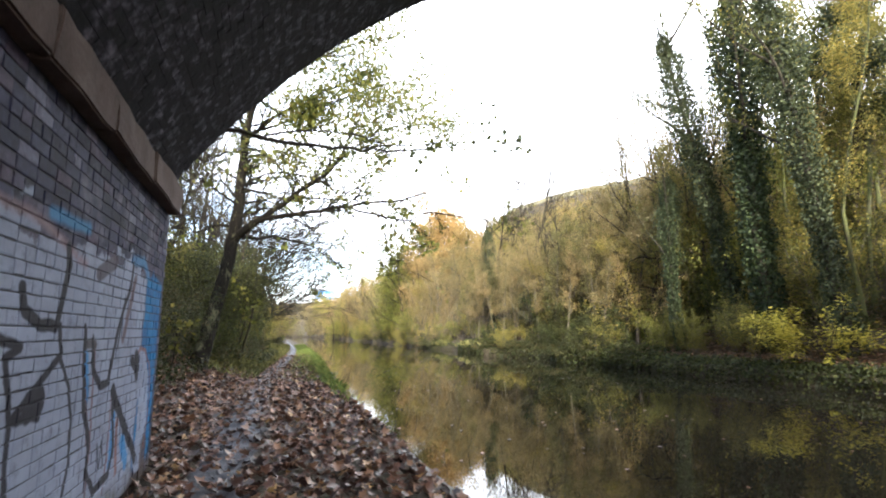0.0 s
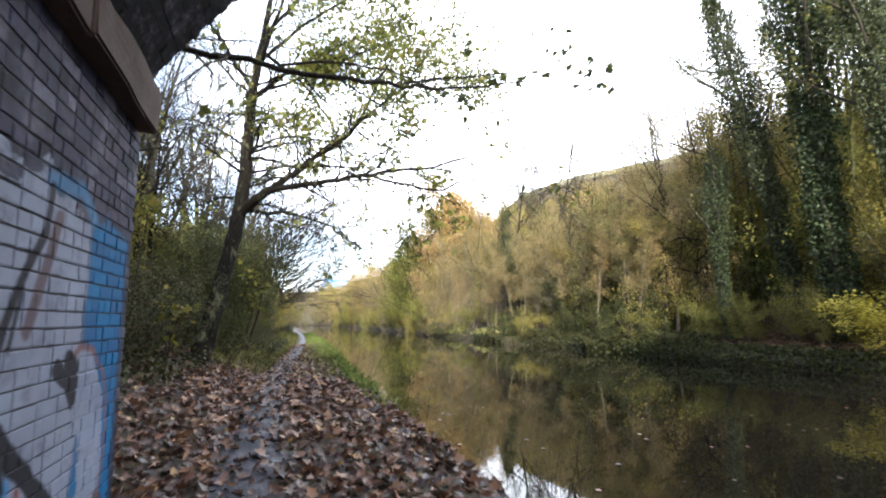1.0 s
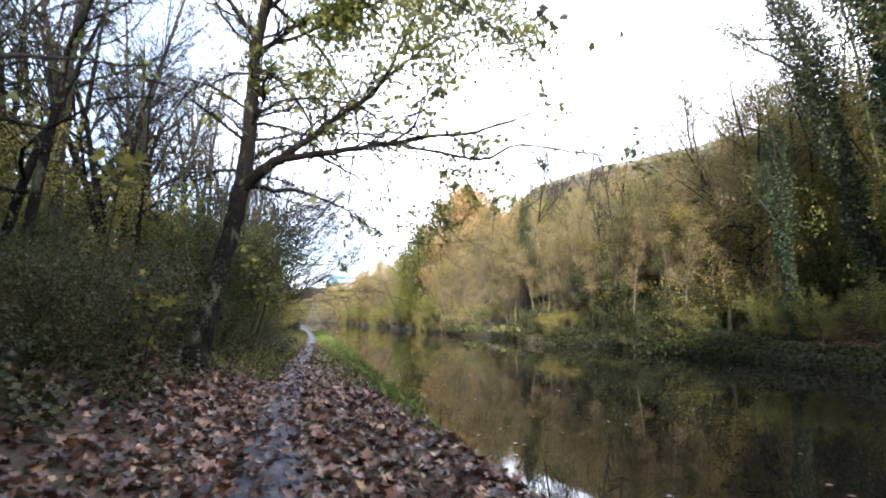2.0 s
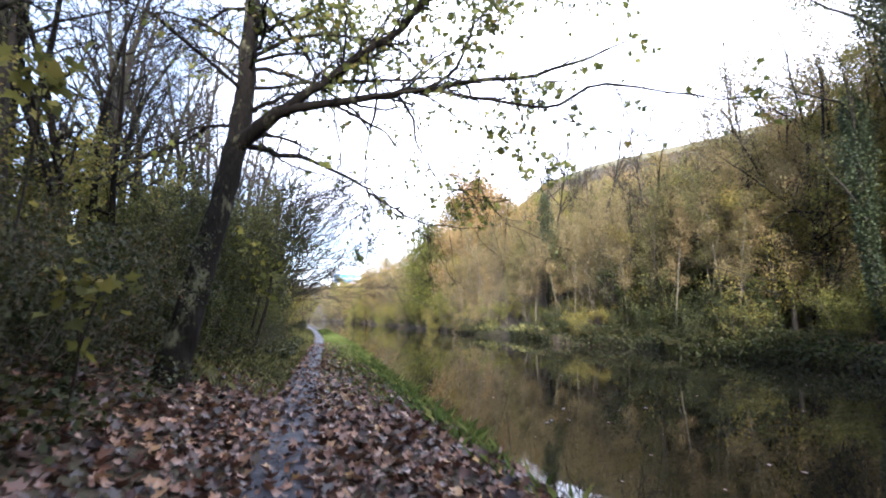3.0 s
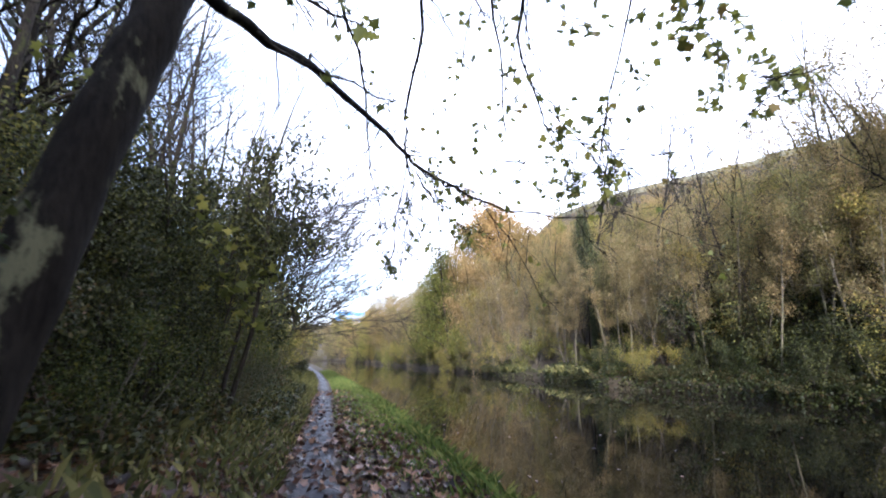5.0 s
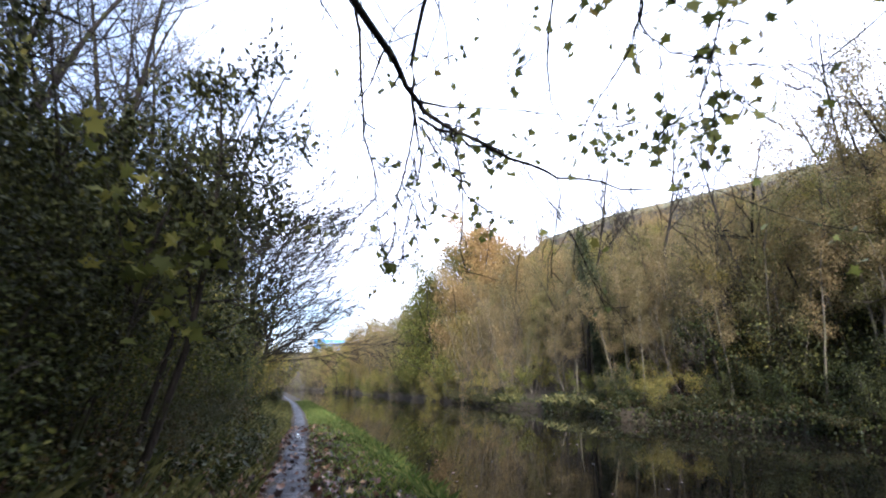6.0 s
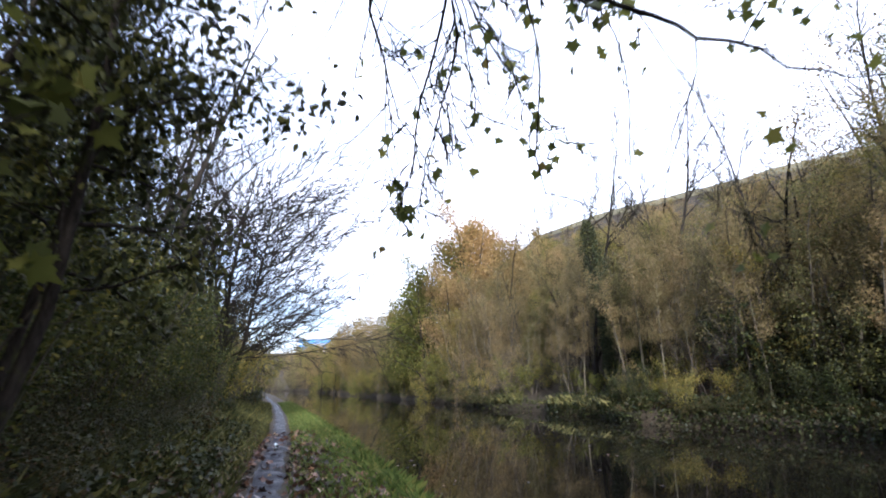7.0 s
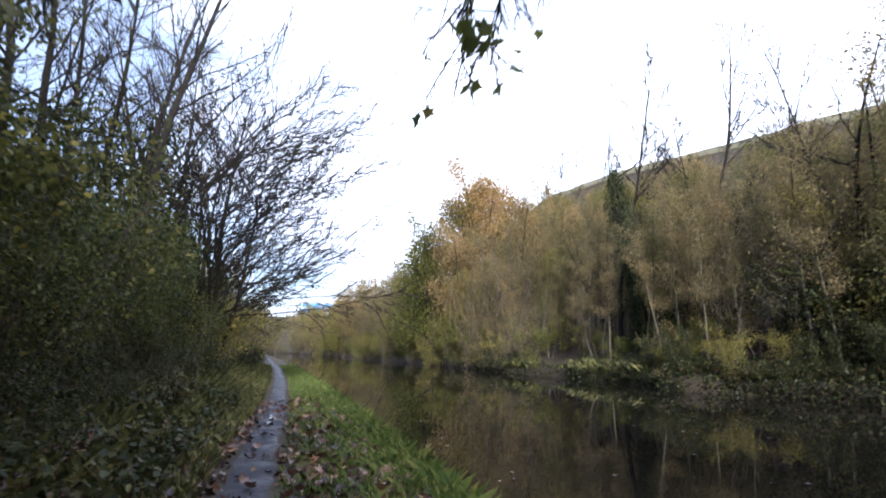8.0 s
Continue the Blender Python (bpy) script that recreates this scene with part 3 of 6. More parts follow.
def build_ground():
    ys = list(np.arange(-60, -8, 4)) + list(np.arange(-8, 48, 0.4)) + list(np.arange(48, 130, 1.6)) + list(np.arange(130, 300, 8)) + [320, 380, 480, 700, 1200]
    left = [-1200, -500, -200, -90, -50, -34, -24, -18, -14, -11, -9, -7.6, -6.4, -5.4, -4.6, -4.0, -3.4, -2.9, -2.5, -2.1, -1.75, -1.4, -1.1, -0.85, -0.65, -0.4, -0.2, 0.0]
    right = [0.05, 0.3, 0.7, 1.2, 1.8, 2.4, 3.2, 4.4, 6, 8, 11, 14, 18, 22, 27, 33, 45, 80, 200, 500, 1200]
    verts, tris = [], []
    for y in ys:
        pm, ne, fe = path_mid(y), near_edge(y), far_edge(y)
        row = [pm + a for a in left] + [pm + (ne - pm) * f for f in (0.2, 0.4, 0.6, 0.8, 0.93, 1.0)]
        for x in row:
            verts.append((x, y, land(x, y)))
        verts += [(ne + 0.06, y, -0.3), (ne + 0.25, y, -1.3), (fe - 0.3, y, -1.3), (fe - 0.05, y, -0.3)]
        for a in right:
            verts.append((fe + a, y, land(fe + a, y)))
    w = len(left) + 6 + 4 + len(right)
    for j in range(len(ys) - 1):
        for i in range(w - 1):
            a = j * w + i
            tris += [(a, a + 1, a + w + 1), (a, a + w + 1, a + w)]
    me = smooth(mesh_np("ground", verts, tris, (MAT["ground"],)))
    tagged(new("ground", me), "damp woodland soil banks with moss beside canal", "ground", kind="structure")
    # open grass along the top of the slope
    v, t = [], []
    gy = np.arange(20, 120, 3.0)
    gx = (-1.6, -0.8, 0, 6, 20, 60)
    for y in gy:
        for a in gx:
            x = far_edge(y) + 33.2 + a
            v.append((x, y, land(x, y) + 0.15))
    n = len(gx)
    for j in range(len(gy) - 1):
        for i in range(n - 1):
            a = j * n + i
            t += [(a, a + 1, a + n + 1), (a, a + n + 1, a + n)]
    tagged(new("hill_pasture", smooth(mesh_np("hill_pasture", v, t, (MAT["hill_grass"],)))), "pale rough grass along the ridge above woods", "grassland", kind="structure")


build_ground()

# water
wy = list(np.arange(-60, 260, 2.0))
wv = [(x, y, WATER) for y in wy for x in (near_edge(y) - 0.1, near_edge(y) + 4, near_edge(y) + 9, far_edge(y) + 0.1)]
wt = []
for j in range(len(wy) - 1):
    for i in range(3):
        a = j * 4 + i
        wt += [(a, a + 1, a + 5), (a, a + 5, a + 4)]
tagged(new("water", mesh_np("water", wv, wt, (MAT["water"],))), "still murky brown canal water reflecting trees", "water", kind="structure")

# muddy path
py = np.arange(-12, 100, 0.25)
pv, pt = [], []
for y in py:
    half = float(np.interp(y, (-12, 14, 22, 30, 60), (0.42, 0.38, 0.32, 0.26, 0.21)))
    c = path_mid(y)
    l, r = half * (1 + 0.7 * noise.noise((y * 2.1, 1, 0))), half * (1 + 0.7 * noise.noise((y * 2.1, 7, 0)))
    for f in (-1, -0.5, 0, 0.5, 1):
        x = c + f * (l if f < 0 else r)
        pv.append((x, y, (0.016 if abs(f) < 1 else -0.012) + 0.008 * noise.noise((x * 1.5, y * 1.5, 3))))
for j in range(len(py) - 1):
    for i in range(4):
        a = j * 5 + i
        pt += [(a, a + 1, a + 6), (a, a + 6, a + 5)]
tagged(new("towpath", smooth(mesh_np("towpath", pv, pt, (MAT["path"],)))), "narrow wet muddy towpath with trampled leaves", "path", kind="structure")


# ---- the bridge ----
WALL_X, WALL_END, WALL_TOP = -1.475, 6.42, 2.885
ARCH_C, ARCH_R = (7.70, -2.9), 11.05
BRIDGE_BACK = -4.5


TURN_A, WIDE_R = 2.03, 20.0   # past this angle the vault goes on with a wider sweep
WIDE_C = (ARCH_C[0] + (ARCH_R - WIDE_R) * math.cos(TURN_A), ARCH_C[1] + (ARCH_R - WIDE_R) * math.sin(TURN_A))


def vault(r, a):
    """A point of the vault in x and z."""
    if a < TURN_A:
        r, c = r + WIDE_R - ARCH_R, WIDE_C
    else:
        c = ARCH_C
    return c[0] + r * math.cos(a), c[1] + r * math.sin(a)


def build_bridge():
    wall = tagged(new("wall_abutment", box_mesh("mortar", (-5.0, BRIDGE_BACK, -0.3), (WALL_X - 0.009, WALL_END - 0.006, WALL_TOP), MAT["mortar"])),
                  "graffiti-painted brick abutment wall under the bridge", "wall", kind="structure")
    # stone string course
    band = thing("string_course", (WALL_X, 0, WALL_TOP), "projecting weathered gritstone band along top of abutment", "stone band", kind="structure")
    y, k = WALL_END - 0.02, 0
    rng = np.random.default_rng(5)
    while y > BRIDGE_BACK:
        ln = 1.05 + 0.5 * rng.random()
        me = box_mesh("band_stone", (-0.4, y - ln + 0.008, 0.0), (0.115 + 0.01 * rng.random(), y, 0.31), MAT["stone"], 0.014, 0.028, 4, k)
        part("band_stone", me, band)
        y -= ln
        k += 1
    # arch ring: bricks laid along the barrel, in one mesh
    bag = Bag()
    a0 = math.pi - math.asin((WALL_TOP + 0.365 - ARCH_C[1]) / ARCH_R)
    a1 = math.asin((WALL_TOP + 0.365 - WIDE_C[1]) / WIDE_R)
    course = 0.078 / ARCH_R
    cube_t = np.array([(0, 1, 2), (0, 2, 3), (4, 6, 5), (4, 7, 6), (0, 4, 5), (0, 5, 1), (1, 5, 6), (1, 6, 2), (2, 6, 7), (2, 7, 3), (3, 7, 4), (3, 4, 0)])
    n = int((a0 - a1) / course)
    for i in range(n):
        a = a0 - i * course
        if a < 1.15:
            break
        y = WALL_END + 0.02 - (0.0 if i % 2 else 0.117)
        while y > BRIDGE_BACK + 0.3:
            ln = 0.225
            b = a - course * 0.985
            r0 = ARCH_R - 0.006 * rng.random()
            r1 = ARCH_R + 0.12
            cs = []
            for rr in (r0, r1):
                for ang, yy in ((a, y), (b, y), (b, y - ln), (a, y - ln)):
                    vx, vz = vault(rr, ang)
                    cs.append((vx, yy, vz))
            bag.add(cs, cube_t)
            y -= ln + 0.003
    arch = tagged(new("bridge_arch", flat(bag.mesh("bridge_arch", MAT["soffit"]))), "dark blotched brick arch vault of canal bridge", "bridge", kind="structure")
    # solid body above the vault
    bm = bmesh.new()
    spring = WALL_TOP + 0.365
    ring = [(-6.0, spring)] + [vault(ARCH_R + 0.004, a0 - (a0 - a1) * k / 40) for k in range(41)] + [(31.0, spring)]
    # the unseen top drops past x = 12 to let sun onto the far bank
    rows = [[bm.verts.new((x, yy, zz)) for x, z in ring for zz in (z, 10.1 - 0.17 * max(0.0, x - 12.0))] for yy in (BRIDGE_BACK, WALL_END + 0.012)]
    for i in range(len(ring) - 1):
        a, c = rows[0][2 * i:2 * i + 4], rows[1][2 * i:2 * i + 4]
        for f in ((a[0], a[1], a[3], a[2]), (c[0], c[2], c[3], c[1]), (a[0], a[2], c[2], c[0]), (a[1], c[1], c[3], a[3])):
            bm.faces.new(f)
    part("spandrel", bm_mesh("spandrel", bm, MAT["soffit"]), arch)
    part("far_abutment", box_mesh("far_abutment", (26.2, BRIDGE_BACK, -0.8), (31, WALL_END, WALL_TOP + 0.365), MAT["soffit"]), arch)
    return wall


WALL = build_bridge()


def build_shade_embankment():
    """Unseen road bank up to the bridge, added to cast shade on the left bank."""
    bm = bmesh.new()
    rows = []
    for x in (-5.2, -7, -10, -15, -22, -32, -46, -64, -90):
        top = 9.6 + 0.5 * noise.noise((x * 0.3, 1, 4))
        rows.append([bm.verts.new((x, y + 0.5 * noise.noise((x * 0.4, y, 2)), z)) for y, z in ((-14, -0.4), (-9, 4.5), (-4.5, top), (5.4, top), (6.5, 6.5), (7.6, 2.5), (8.4, -0.4))])
    for a, b in zip(rows, rows[1:]):
        for i in range(6):
            bm.faces.new((a[i], a[i + 1], b[i + 1], b[i]))
    bm.faces.new(rows[0])
    tagged(new("road_embankment", smooth(bm_mesh("road_embankment", bm, MAT["ground"]))), "unseen steep road bank added to shade the left bank", "embankment", kind="structure")


build_shade_embankment()

# stone edge of the canal beside the bridge
coping = thing("canal_coping", (1.5, 0, 0), "worn wet stone coping edging the canal bank", "kerb", kind="structure")
cy, k = -6.0, 0
while cy < 9.5:
    ln = 0.9 + 0.35 * random.random()
    ex = near_edge(cy + ln / 2) - 1.5
    part("coping_stone", box_mesh("coping_stone", (ex - 0.3, cy, -0.5), (ex + 0.09 + 0.02 * random.random(), cy + ln - 0.015, -0.085 + 0.02 * random.random()), MAT["coping"], 0.02, 0.015, 2, k + 30), coping)
    cy += ln
    k += 1


# ---- plants ----
def at_ground(x, y, scale=1.0, turn=0.0, sink=0.08, tall=1.0, lean=(0, 0)):
    return pose(x, y, land(x, y) - sink, lean[0], lean[1], turn) @ Matrix.Diagonal((scale, scale, scale * tall, 1))


def make_tree(name, seed, height, r, stems, levels, leaf_n, leaf_size, leaf_mat, bark, label, shape=OVAL, spread=0.12, splay=0.12, lift=0.03, flat=0.3, droop=0.2, thin=0.005, clump=0.45):
    """A tree at the origin: trunk with limbs and twigs, and a crown of leaves."""
    rng = np.random.default_rng(seed)
    root = thing(name, (0, 0, 0), label, "tree" if height > 4.5 else "shrub")
    bag, limbs = Bag(), []
    for s in range(stems):
        a = 2 * math.pi * (s + rng.random()) / stems
        off = 0.0 if stems == 1 else 0.18 + 0.25 * rng.random()
        d = (splay * math.cos(a) * (0.4 if stems == 1 else 1), splay * math.sin(a) * (0.4 if stems == 1 else 1), 1)
        h = height * (0.75 + 0.3 * rng.random() if stems > 1 else 1)
        line = wander(rng, (off * math.cos(a), off * math.sin(a), -0.15), d, h, 9, 0.07, lift)
        rad = r * (1 if stems == 1 else 0.75 + 0.5 * rng.random()) * np.linspace(1, 0.12, len(line)) ** 0.9
        rad[0] *= 1.35
        bag.tube(line, rad, 7)
        limbs.append((line, rad))
    tips = grow(rng, bag, limbs, levels, thin)
    part("trunk", smooth(bag.mesh("trunk", bark)), root)
    if leaf_n:
        lv = Bag()
        pick = rng.permutation(len(tips))[:max(8, int(len(tips) * clump))]
        pts = sprinkle(rng, [tips[i] for i in pick], leaf_n, spread)
        pts = pts[pts[:, 2] > 0.05]
        lv.leaves(pts, leaf_size * (0.6 + 0.8 * rng.random(len(pts))), shape, rng, flat, droop)
        part("crown", lv.mesh("crown", leaf_mat), root)
    return root


def copies(proto, places, group):
    """The first place takes the thing itself, the others take copies."""
    for i, m in enumerate(places):
        if i == 0:
            proto.matrix_basis = m
            tagged(proto, group=group)
        else:
            copy_thing_scaled(proto, m)


def copy_thing_scaled(ob, m):
    keep = ob.matrix_basis.copy()
    ob.matrix_basis = Matrix()
    made = copy_thing(ob, m)
    ob.matrix_basis = keep
    return made


# ---- the sycamore over the path ----
def limb(points, radii, k):
    pts = resample(points, k)
    s = np.linspace(0, len(points) - 1, k + 1)
    return pts, np.interp(s, np.arange(len(radii)), radii)


def build_sycamore():
    rng = np.random.default_rng(11)
    base = np.array((-2.32, 16.8, 0.0))
    root = thing("sycamore_tree", tuple(base), "leaning mossy sycamore with sparse autumn leaves over towpath", "tree")
    bag = Bag()
    trunk = limb([(-2.36, 16.72, 0.1), (-2.22, 16.93, 0.95), (-2.08, 17.08, 1.65), (-1.84, 17.45, 3.2), (-1.63, 17.95, 4.7), (-1.56, 18.4, 6.6), (-1.5, 18.6, 8.5), (-1.2, 18.7, 11), (-0.9, 18.8, 13.8)],
                 (0.3, 0.235, 0.215, 0.2, 0.195, 0.165, 0.14, 0.09, 0.02), 32)
    for i, p in enumerate(trunk[0]):
        trunk[0][i] = p + np.array(noise.noise_vector(Vector(p * 1.7))) * 0.03
    stem = Bag()
    stem.tube(resample(trunk[0], 110) - base, np.interp(np.linspace(0, 32, 111), np.arange(33), trunk[1]), 22)
    skin = stem.v[0].reshape(111, 22, 3)
    mid = skin.mean(axis=1, keepdims=True)
    lump = np.array([[1 + 0.16 * noise.noise(Vector(v) * 2.2) + 0.10 * noise.noise(Vector((v[0] * 9, v[1] * 9, v[2] * 1.6))) + 0.05 * noise.noise(Vector(v) * 11) for v in row] for row in skin])
    bag.add((mid + (skin - mid) * lump[..., None]).reshape(-1, 3), stem.t[0])
    for a in (0.3, 2.2, 3.6, 5.2):
        foot = limb([(-2.3, 16.85, 0.75), (-2.34 + 0.3 * math.cos(a), 16.78 + 0.3 * math.sin(a), 0.35), (-2.36 + 0.6 * math.cos(a), 16.75 + 0.6 * math.sin(a), 0.05)], (0.07, 0.1, 0.03), 6)
        bag.tube(foot[0] - base, foot[1], 7)
    main = []
    main.append(limb([(-1.68, 17.85, 4.45), (-1.25, 17.65, 4.9), (-0.75, 17.45, 5.2)], (0.17, 0.14, 0.125), 6))
    main.append(limb([(-0.8, 17.47, 5.18), (-0.1, 17.3, 5.75), (0.65, 17.16, 6.39), (1.4, 16.9, 7.0), (2.0, 16.7, 8.2), (2.5, 16.5, 9.4)], (0.105, 0.085, 0.075, 0.06, 0.04, 0.012), 16))
    main.append(limb([(-0.8, 17.47, 5.18), (0.3, 17.15, 5.35), (1.2, 17.0, 5.55), (1.85, 16.9, 5.68), (3.4, 16.35, 5.85), (4.4, 15.9, 6.1), (5.6, 15.3, 6.6)], (0.095, 0.075, 0.065, 0.055, 0.04, 0.028, 0.008), 20))
    main.append(limb([(2.0, 16.9, 5.65), (2.9, 16.3, 5.3), (3.7, 15.8, 5.05), (4.15, 15.0, 5.2), (5.6, 14.6, 5.0), (7.0, 14.4, 5.1)], (0.038, 0.034, 0.03, 0.025, 0.017, 0.005), 16))
    main.append(limb([(1.75, 16.95, 5.68), (2.3, 16.76, 6.1), (2.6, 16.6, 6.9), (3.1, 16.3, 7.5)], (0.04, 0.032, 0.02, 0.006), 9))
    main.append(limb([(-1.62, 17.95, 4.6), (-1.1, 18.8, 4.78), (-0.2, 20.2, 5.05), (1.12, 22.3, 5.15), (1.5, 22.6, 4.95), (2.1, 22.3, 4.5), (2.71, 22.05, 4.14), (3.44, 21.9, 3.96), (4.7, 21.95, 4.0), (6.2, 21.9, 4.3)], (0.075, 0.062, 0.05, 0.038, 0.033, 0.028, 0.022, 0.016, 0.01, 0.004), 30))
    main.append(limb([(-1.56, 18.35, 6.3), (-0.9, 18.5, 6.35), (-0.2, 18.3, 6.15), (1.0, 17.6, 6.05), (2.3, 16.9, 5.9), (3.8, 16.4, 5.55)], (0.05, 0.042, 0.036, 0.028, 0.02, 0.006), 18))
    main.append(limb([(-1.55, 18.35, 6.5), (-0.6, 18.0, 6.9), (0.6, 17.4, 6.75), (2.0, 16.6, 6.3)], (0.045, 0.034, 0.024, 0.006), 14))
    main.append(limb([(-1.5, 18.55, 8.2), (-0.4, 18.7, 9.4), (1.2, 18.4, 10.4), (3.0, 17.8, 11.2)], (0.08, 0.06, 0.04, 0.008), 14))
    main.append(limb([(-1.5, 18.6, 8.6), (-2.6, 18.0, 10.0), (-3.6, 17.2, 11.2)], (0.07, 0.045, 0.01), 10))
    main.append(limb([(-1.5, 18.55, 7.8), (-1.0, 20.2, 8.4), (-0.2, 22.0, 8.2), (0.6, 23.6, 7.2), (0.8, 24.0, 6.0), (1.0, 24.2, 4.9), (1.35, 24.45, 4.2)], (0.07, 0.05, 0.038, 0.027, 0.02, 0.014, 0.007), 22))
    main.append(limb([(-1.3, 18.6, 9.9), (0.2, 20.8, 9.8), (1.6, 22.6, 8.4), (1.5, 23.3, 6.4), (1.5, 23.3, 5.15)], (0.06, 0.05, 0.038, 0.03, 0.024), 18))
    main.append(limb([(1.5, 23.3, 5.3), (1.45, 23.8, 4.5), (1.5, 24.55, 3.8), (1.6, 25.4, 3.45)], (0.018, 0.014, 0.009, 0.003), 9))
    main.append(limb([(1.5, 23.3, 5.25), (1.75, 23.9, 4.6), (1.75, 24.8, 3.9), (1.9, 25.9, 3.6)], (0.015, 0.012, 0.008, 0.003), 9))
    main.append(limb([(1.5, 23.3, 5.2), (2.1, 23.5, 4.6), (2.7, 23.9, 4.2), (3.4, 24.2, 4.1)], (0.014, 0.011, 0.008, 0.003), 9))
    main.append(limb([(1.55, 23.25, 5.25), (1.9, 22.8, 4.8), (2.4, 22.3, 4.35)], (0.024, 0.022, 0.02), 7))
    main.append(limb([(1.2, 17.0, 5.55), (1.75, 18.2, 5.55), (2.1, 19.15, 5.35), (2.6, 19.6, 4.8), (2.87, 19.95, 4.68), (3.25, 20.05, 4.6), (3.55, 19.85, 4.42), (3.9, 19.5, 4.2), (4.2, 19.2, 4.15)], (0.028, 0.024, 0.019, 0.015, 0.013, 0.011, 0.008, 0.005, 0.002), 22))
    main.append(limb([(3.3, 16.4, 5.85), (3.8, 17.3, 5.75), (3.95, 18.05, 5.35), (4.5, 18.0, 4.75), (5.0, 18.1, 4.5)], (0.018, 0.014, 0.011, 0.007, 0.002), 12))
    main.append(limb([(2.4, 16.7, 5.75), (3.2, 18.2, 6.0), (3.8, 19.6, 5.4), (4.05, 20.5, 4.45), (4.6, 21.0, 4.3)], (0.022, 0.018, 0.014, 0.009, 0.003), 13))
    main.append(limb([(0.9, 17.05, 5.5), (1.6, 19.0, 6.3), (2.6, 21.0, 6.3), (3.4, 22.6, 5.6), (4.6, 23.2, 5.0)], (0.03, 0.024, 0.018, 0.012, 0.003), 13))
    main.append(limb([(-1.3, 18.65, 9.6), (0.3, 18.0, 11.0), (2.0, 17.3, 11.8), (3.6, 17.0, 12.3)], (0.06, 0.045, 0.03, 0.008), 12))
    main.append(limb([(-1.0, 18.65, 8.7), (0.4, 18.0, 9.2), (1.6, 17.5, 9.7), (3.2, 17.0, 10.3), (4.9, 16.8, 10.7)], (0.05, 0.04, 0.03, 0.02, 0.006), 14))
    main.append(limb([(1.4, 16.9, 7.0), (2.6, 16.8, 8.2), (4.2, 16.8, 8.9), (5.6, 16.9, 8.8)], (0.035, 0.028, 0.018, 0.005), 11))
    main.append(limb([(-1.2, 18.6, 10.5), (0.5, 17.4, 12.2), (2.4, 16.0, 12.8)], (0.06, 0.04, 0.008), 10))
    main.append(limb([(-1.3, 18.6, 9.4), (-0.6, 16.6, 10.6), (0.8, 14.6, 10.6)], (0.06, 0.04, 0.008), 10))
    for k in range(20):
        p, tan, _ = along(trunk[0], 0.5 + 0.28 * (k + rng.random()) / 20)
        a = 2.4 * k + rng.random()
        ln = wander(rng, p, (0.35 + math.cos(a), 0.8 * math.sin(a), 0.25 + 0.3 * rng.random()), 1.6 + 2.6 * rng.random(), 12, 0.11, -0.025)
        main.append((ln, np.linspace(0.042, 0.011, len(ln))))
    for pts, rad in main:
        pts[1:] += rng.normal(size=(len(pts) - 1, 3)) * 0.022
        bag.tube(pts - base, rad, 8)
    tw = [(p - base, r) for p, r in main[1:]]
    mids = grow(rng, bag, tw, [(21, 0.28, 0.1, 0.75, 0.16, -0.03, 0.42, 6, 4)], 0.0062)
    ends = grow(rng, bag, mids, [(6.0, 0.45, 0.15, 0.7, 0.2, -0.04, 0.5, 5, 3)], 0.005)
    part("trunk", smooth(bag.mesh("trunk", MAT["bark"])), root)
    lv = Bag()
    pts = []
    for ln in ends + mids:
        q = ln[0][-1]
        leafy = noise.noise(Vector(q) * 0.75 + Vector((3.7, 1.1, 0.4)))
        few = int(rng.random() < (0.55 if leafy > 0.05 else 0.16)) * int(rng.integers(1, 3))
        if q[2] > 7.4 and q[0] > 2.3 and q[1] < 2.6 and leafy > -0.45:
            few += 17
        elif q[2] < 6.6 and q[0] < 2.2 and q[1] < 2.5:
            few = int(rng.random() < 0.1)
        if q[1] > 5.3 and q[0] < 4.6:
            few = int(rng.random() < 0.15)
        if q[0] > 3.0 and 1.6 < q[1] < 5.6 and q[2] < 6.8 and leafy > -0.2:
            few += int(rng.integers(1, 3)) * int(rng.random() < 0.42)
        if q[0] > 4.8 and q[1] < 4.5 and leafy > 0.12:
            few += int(rng.integers(0, 3))
        loose = 0.34 if few > 7 else 0.05
        pts += [along(ln[0], 0.25 + 0.74 * rng.random())[0] + rng.normal(size=3) * loose - np.array((0, 0, 0.06)) for _ in range(few)]
    pts = np.array(pts)
    lv.leaves(pts, np.where(pts[:, 2] > 7.2, 0.06, 0.088) + 0.065 * rng.random(len(pts)), LOBED, rng, 0.25, 1.2)
    part("crown", lv.mesh("crown", MAT["leaf_syc"]), root, "sparse drooping lobed leaves")


build_sycamore()


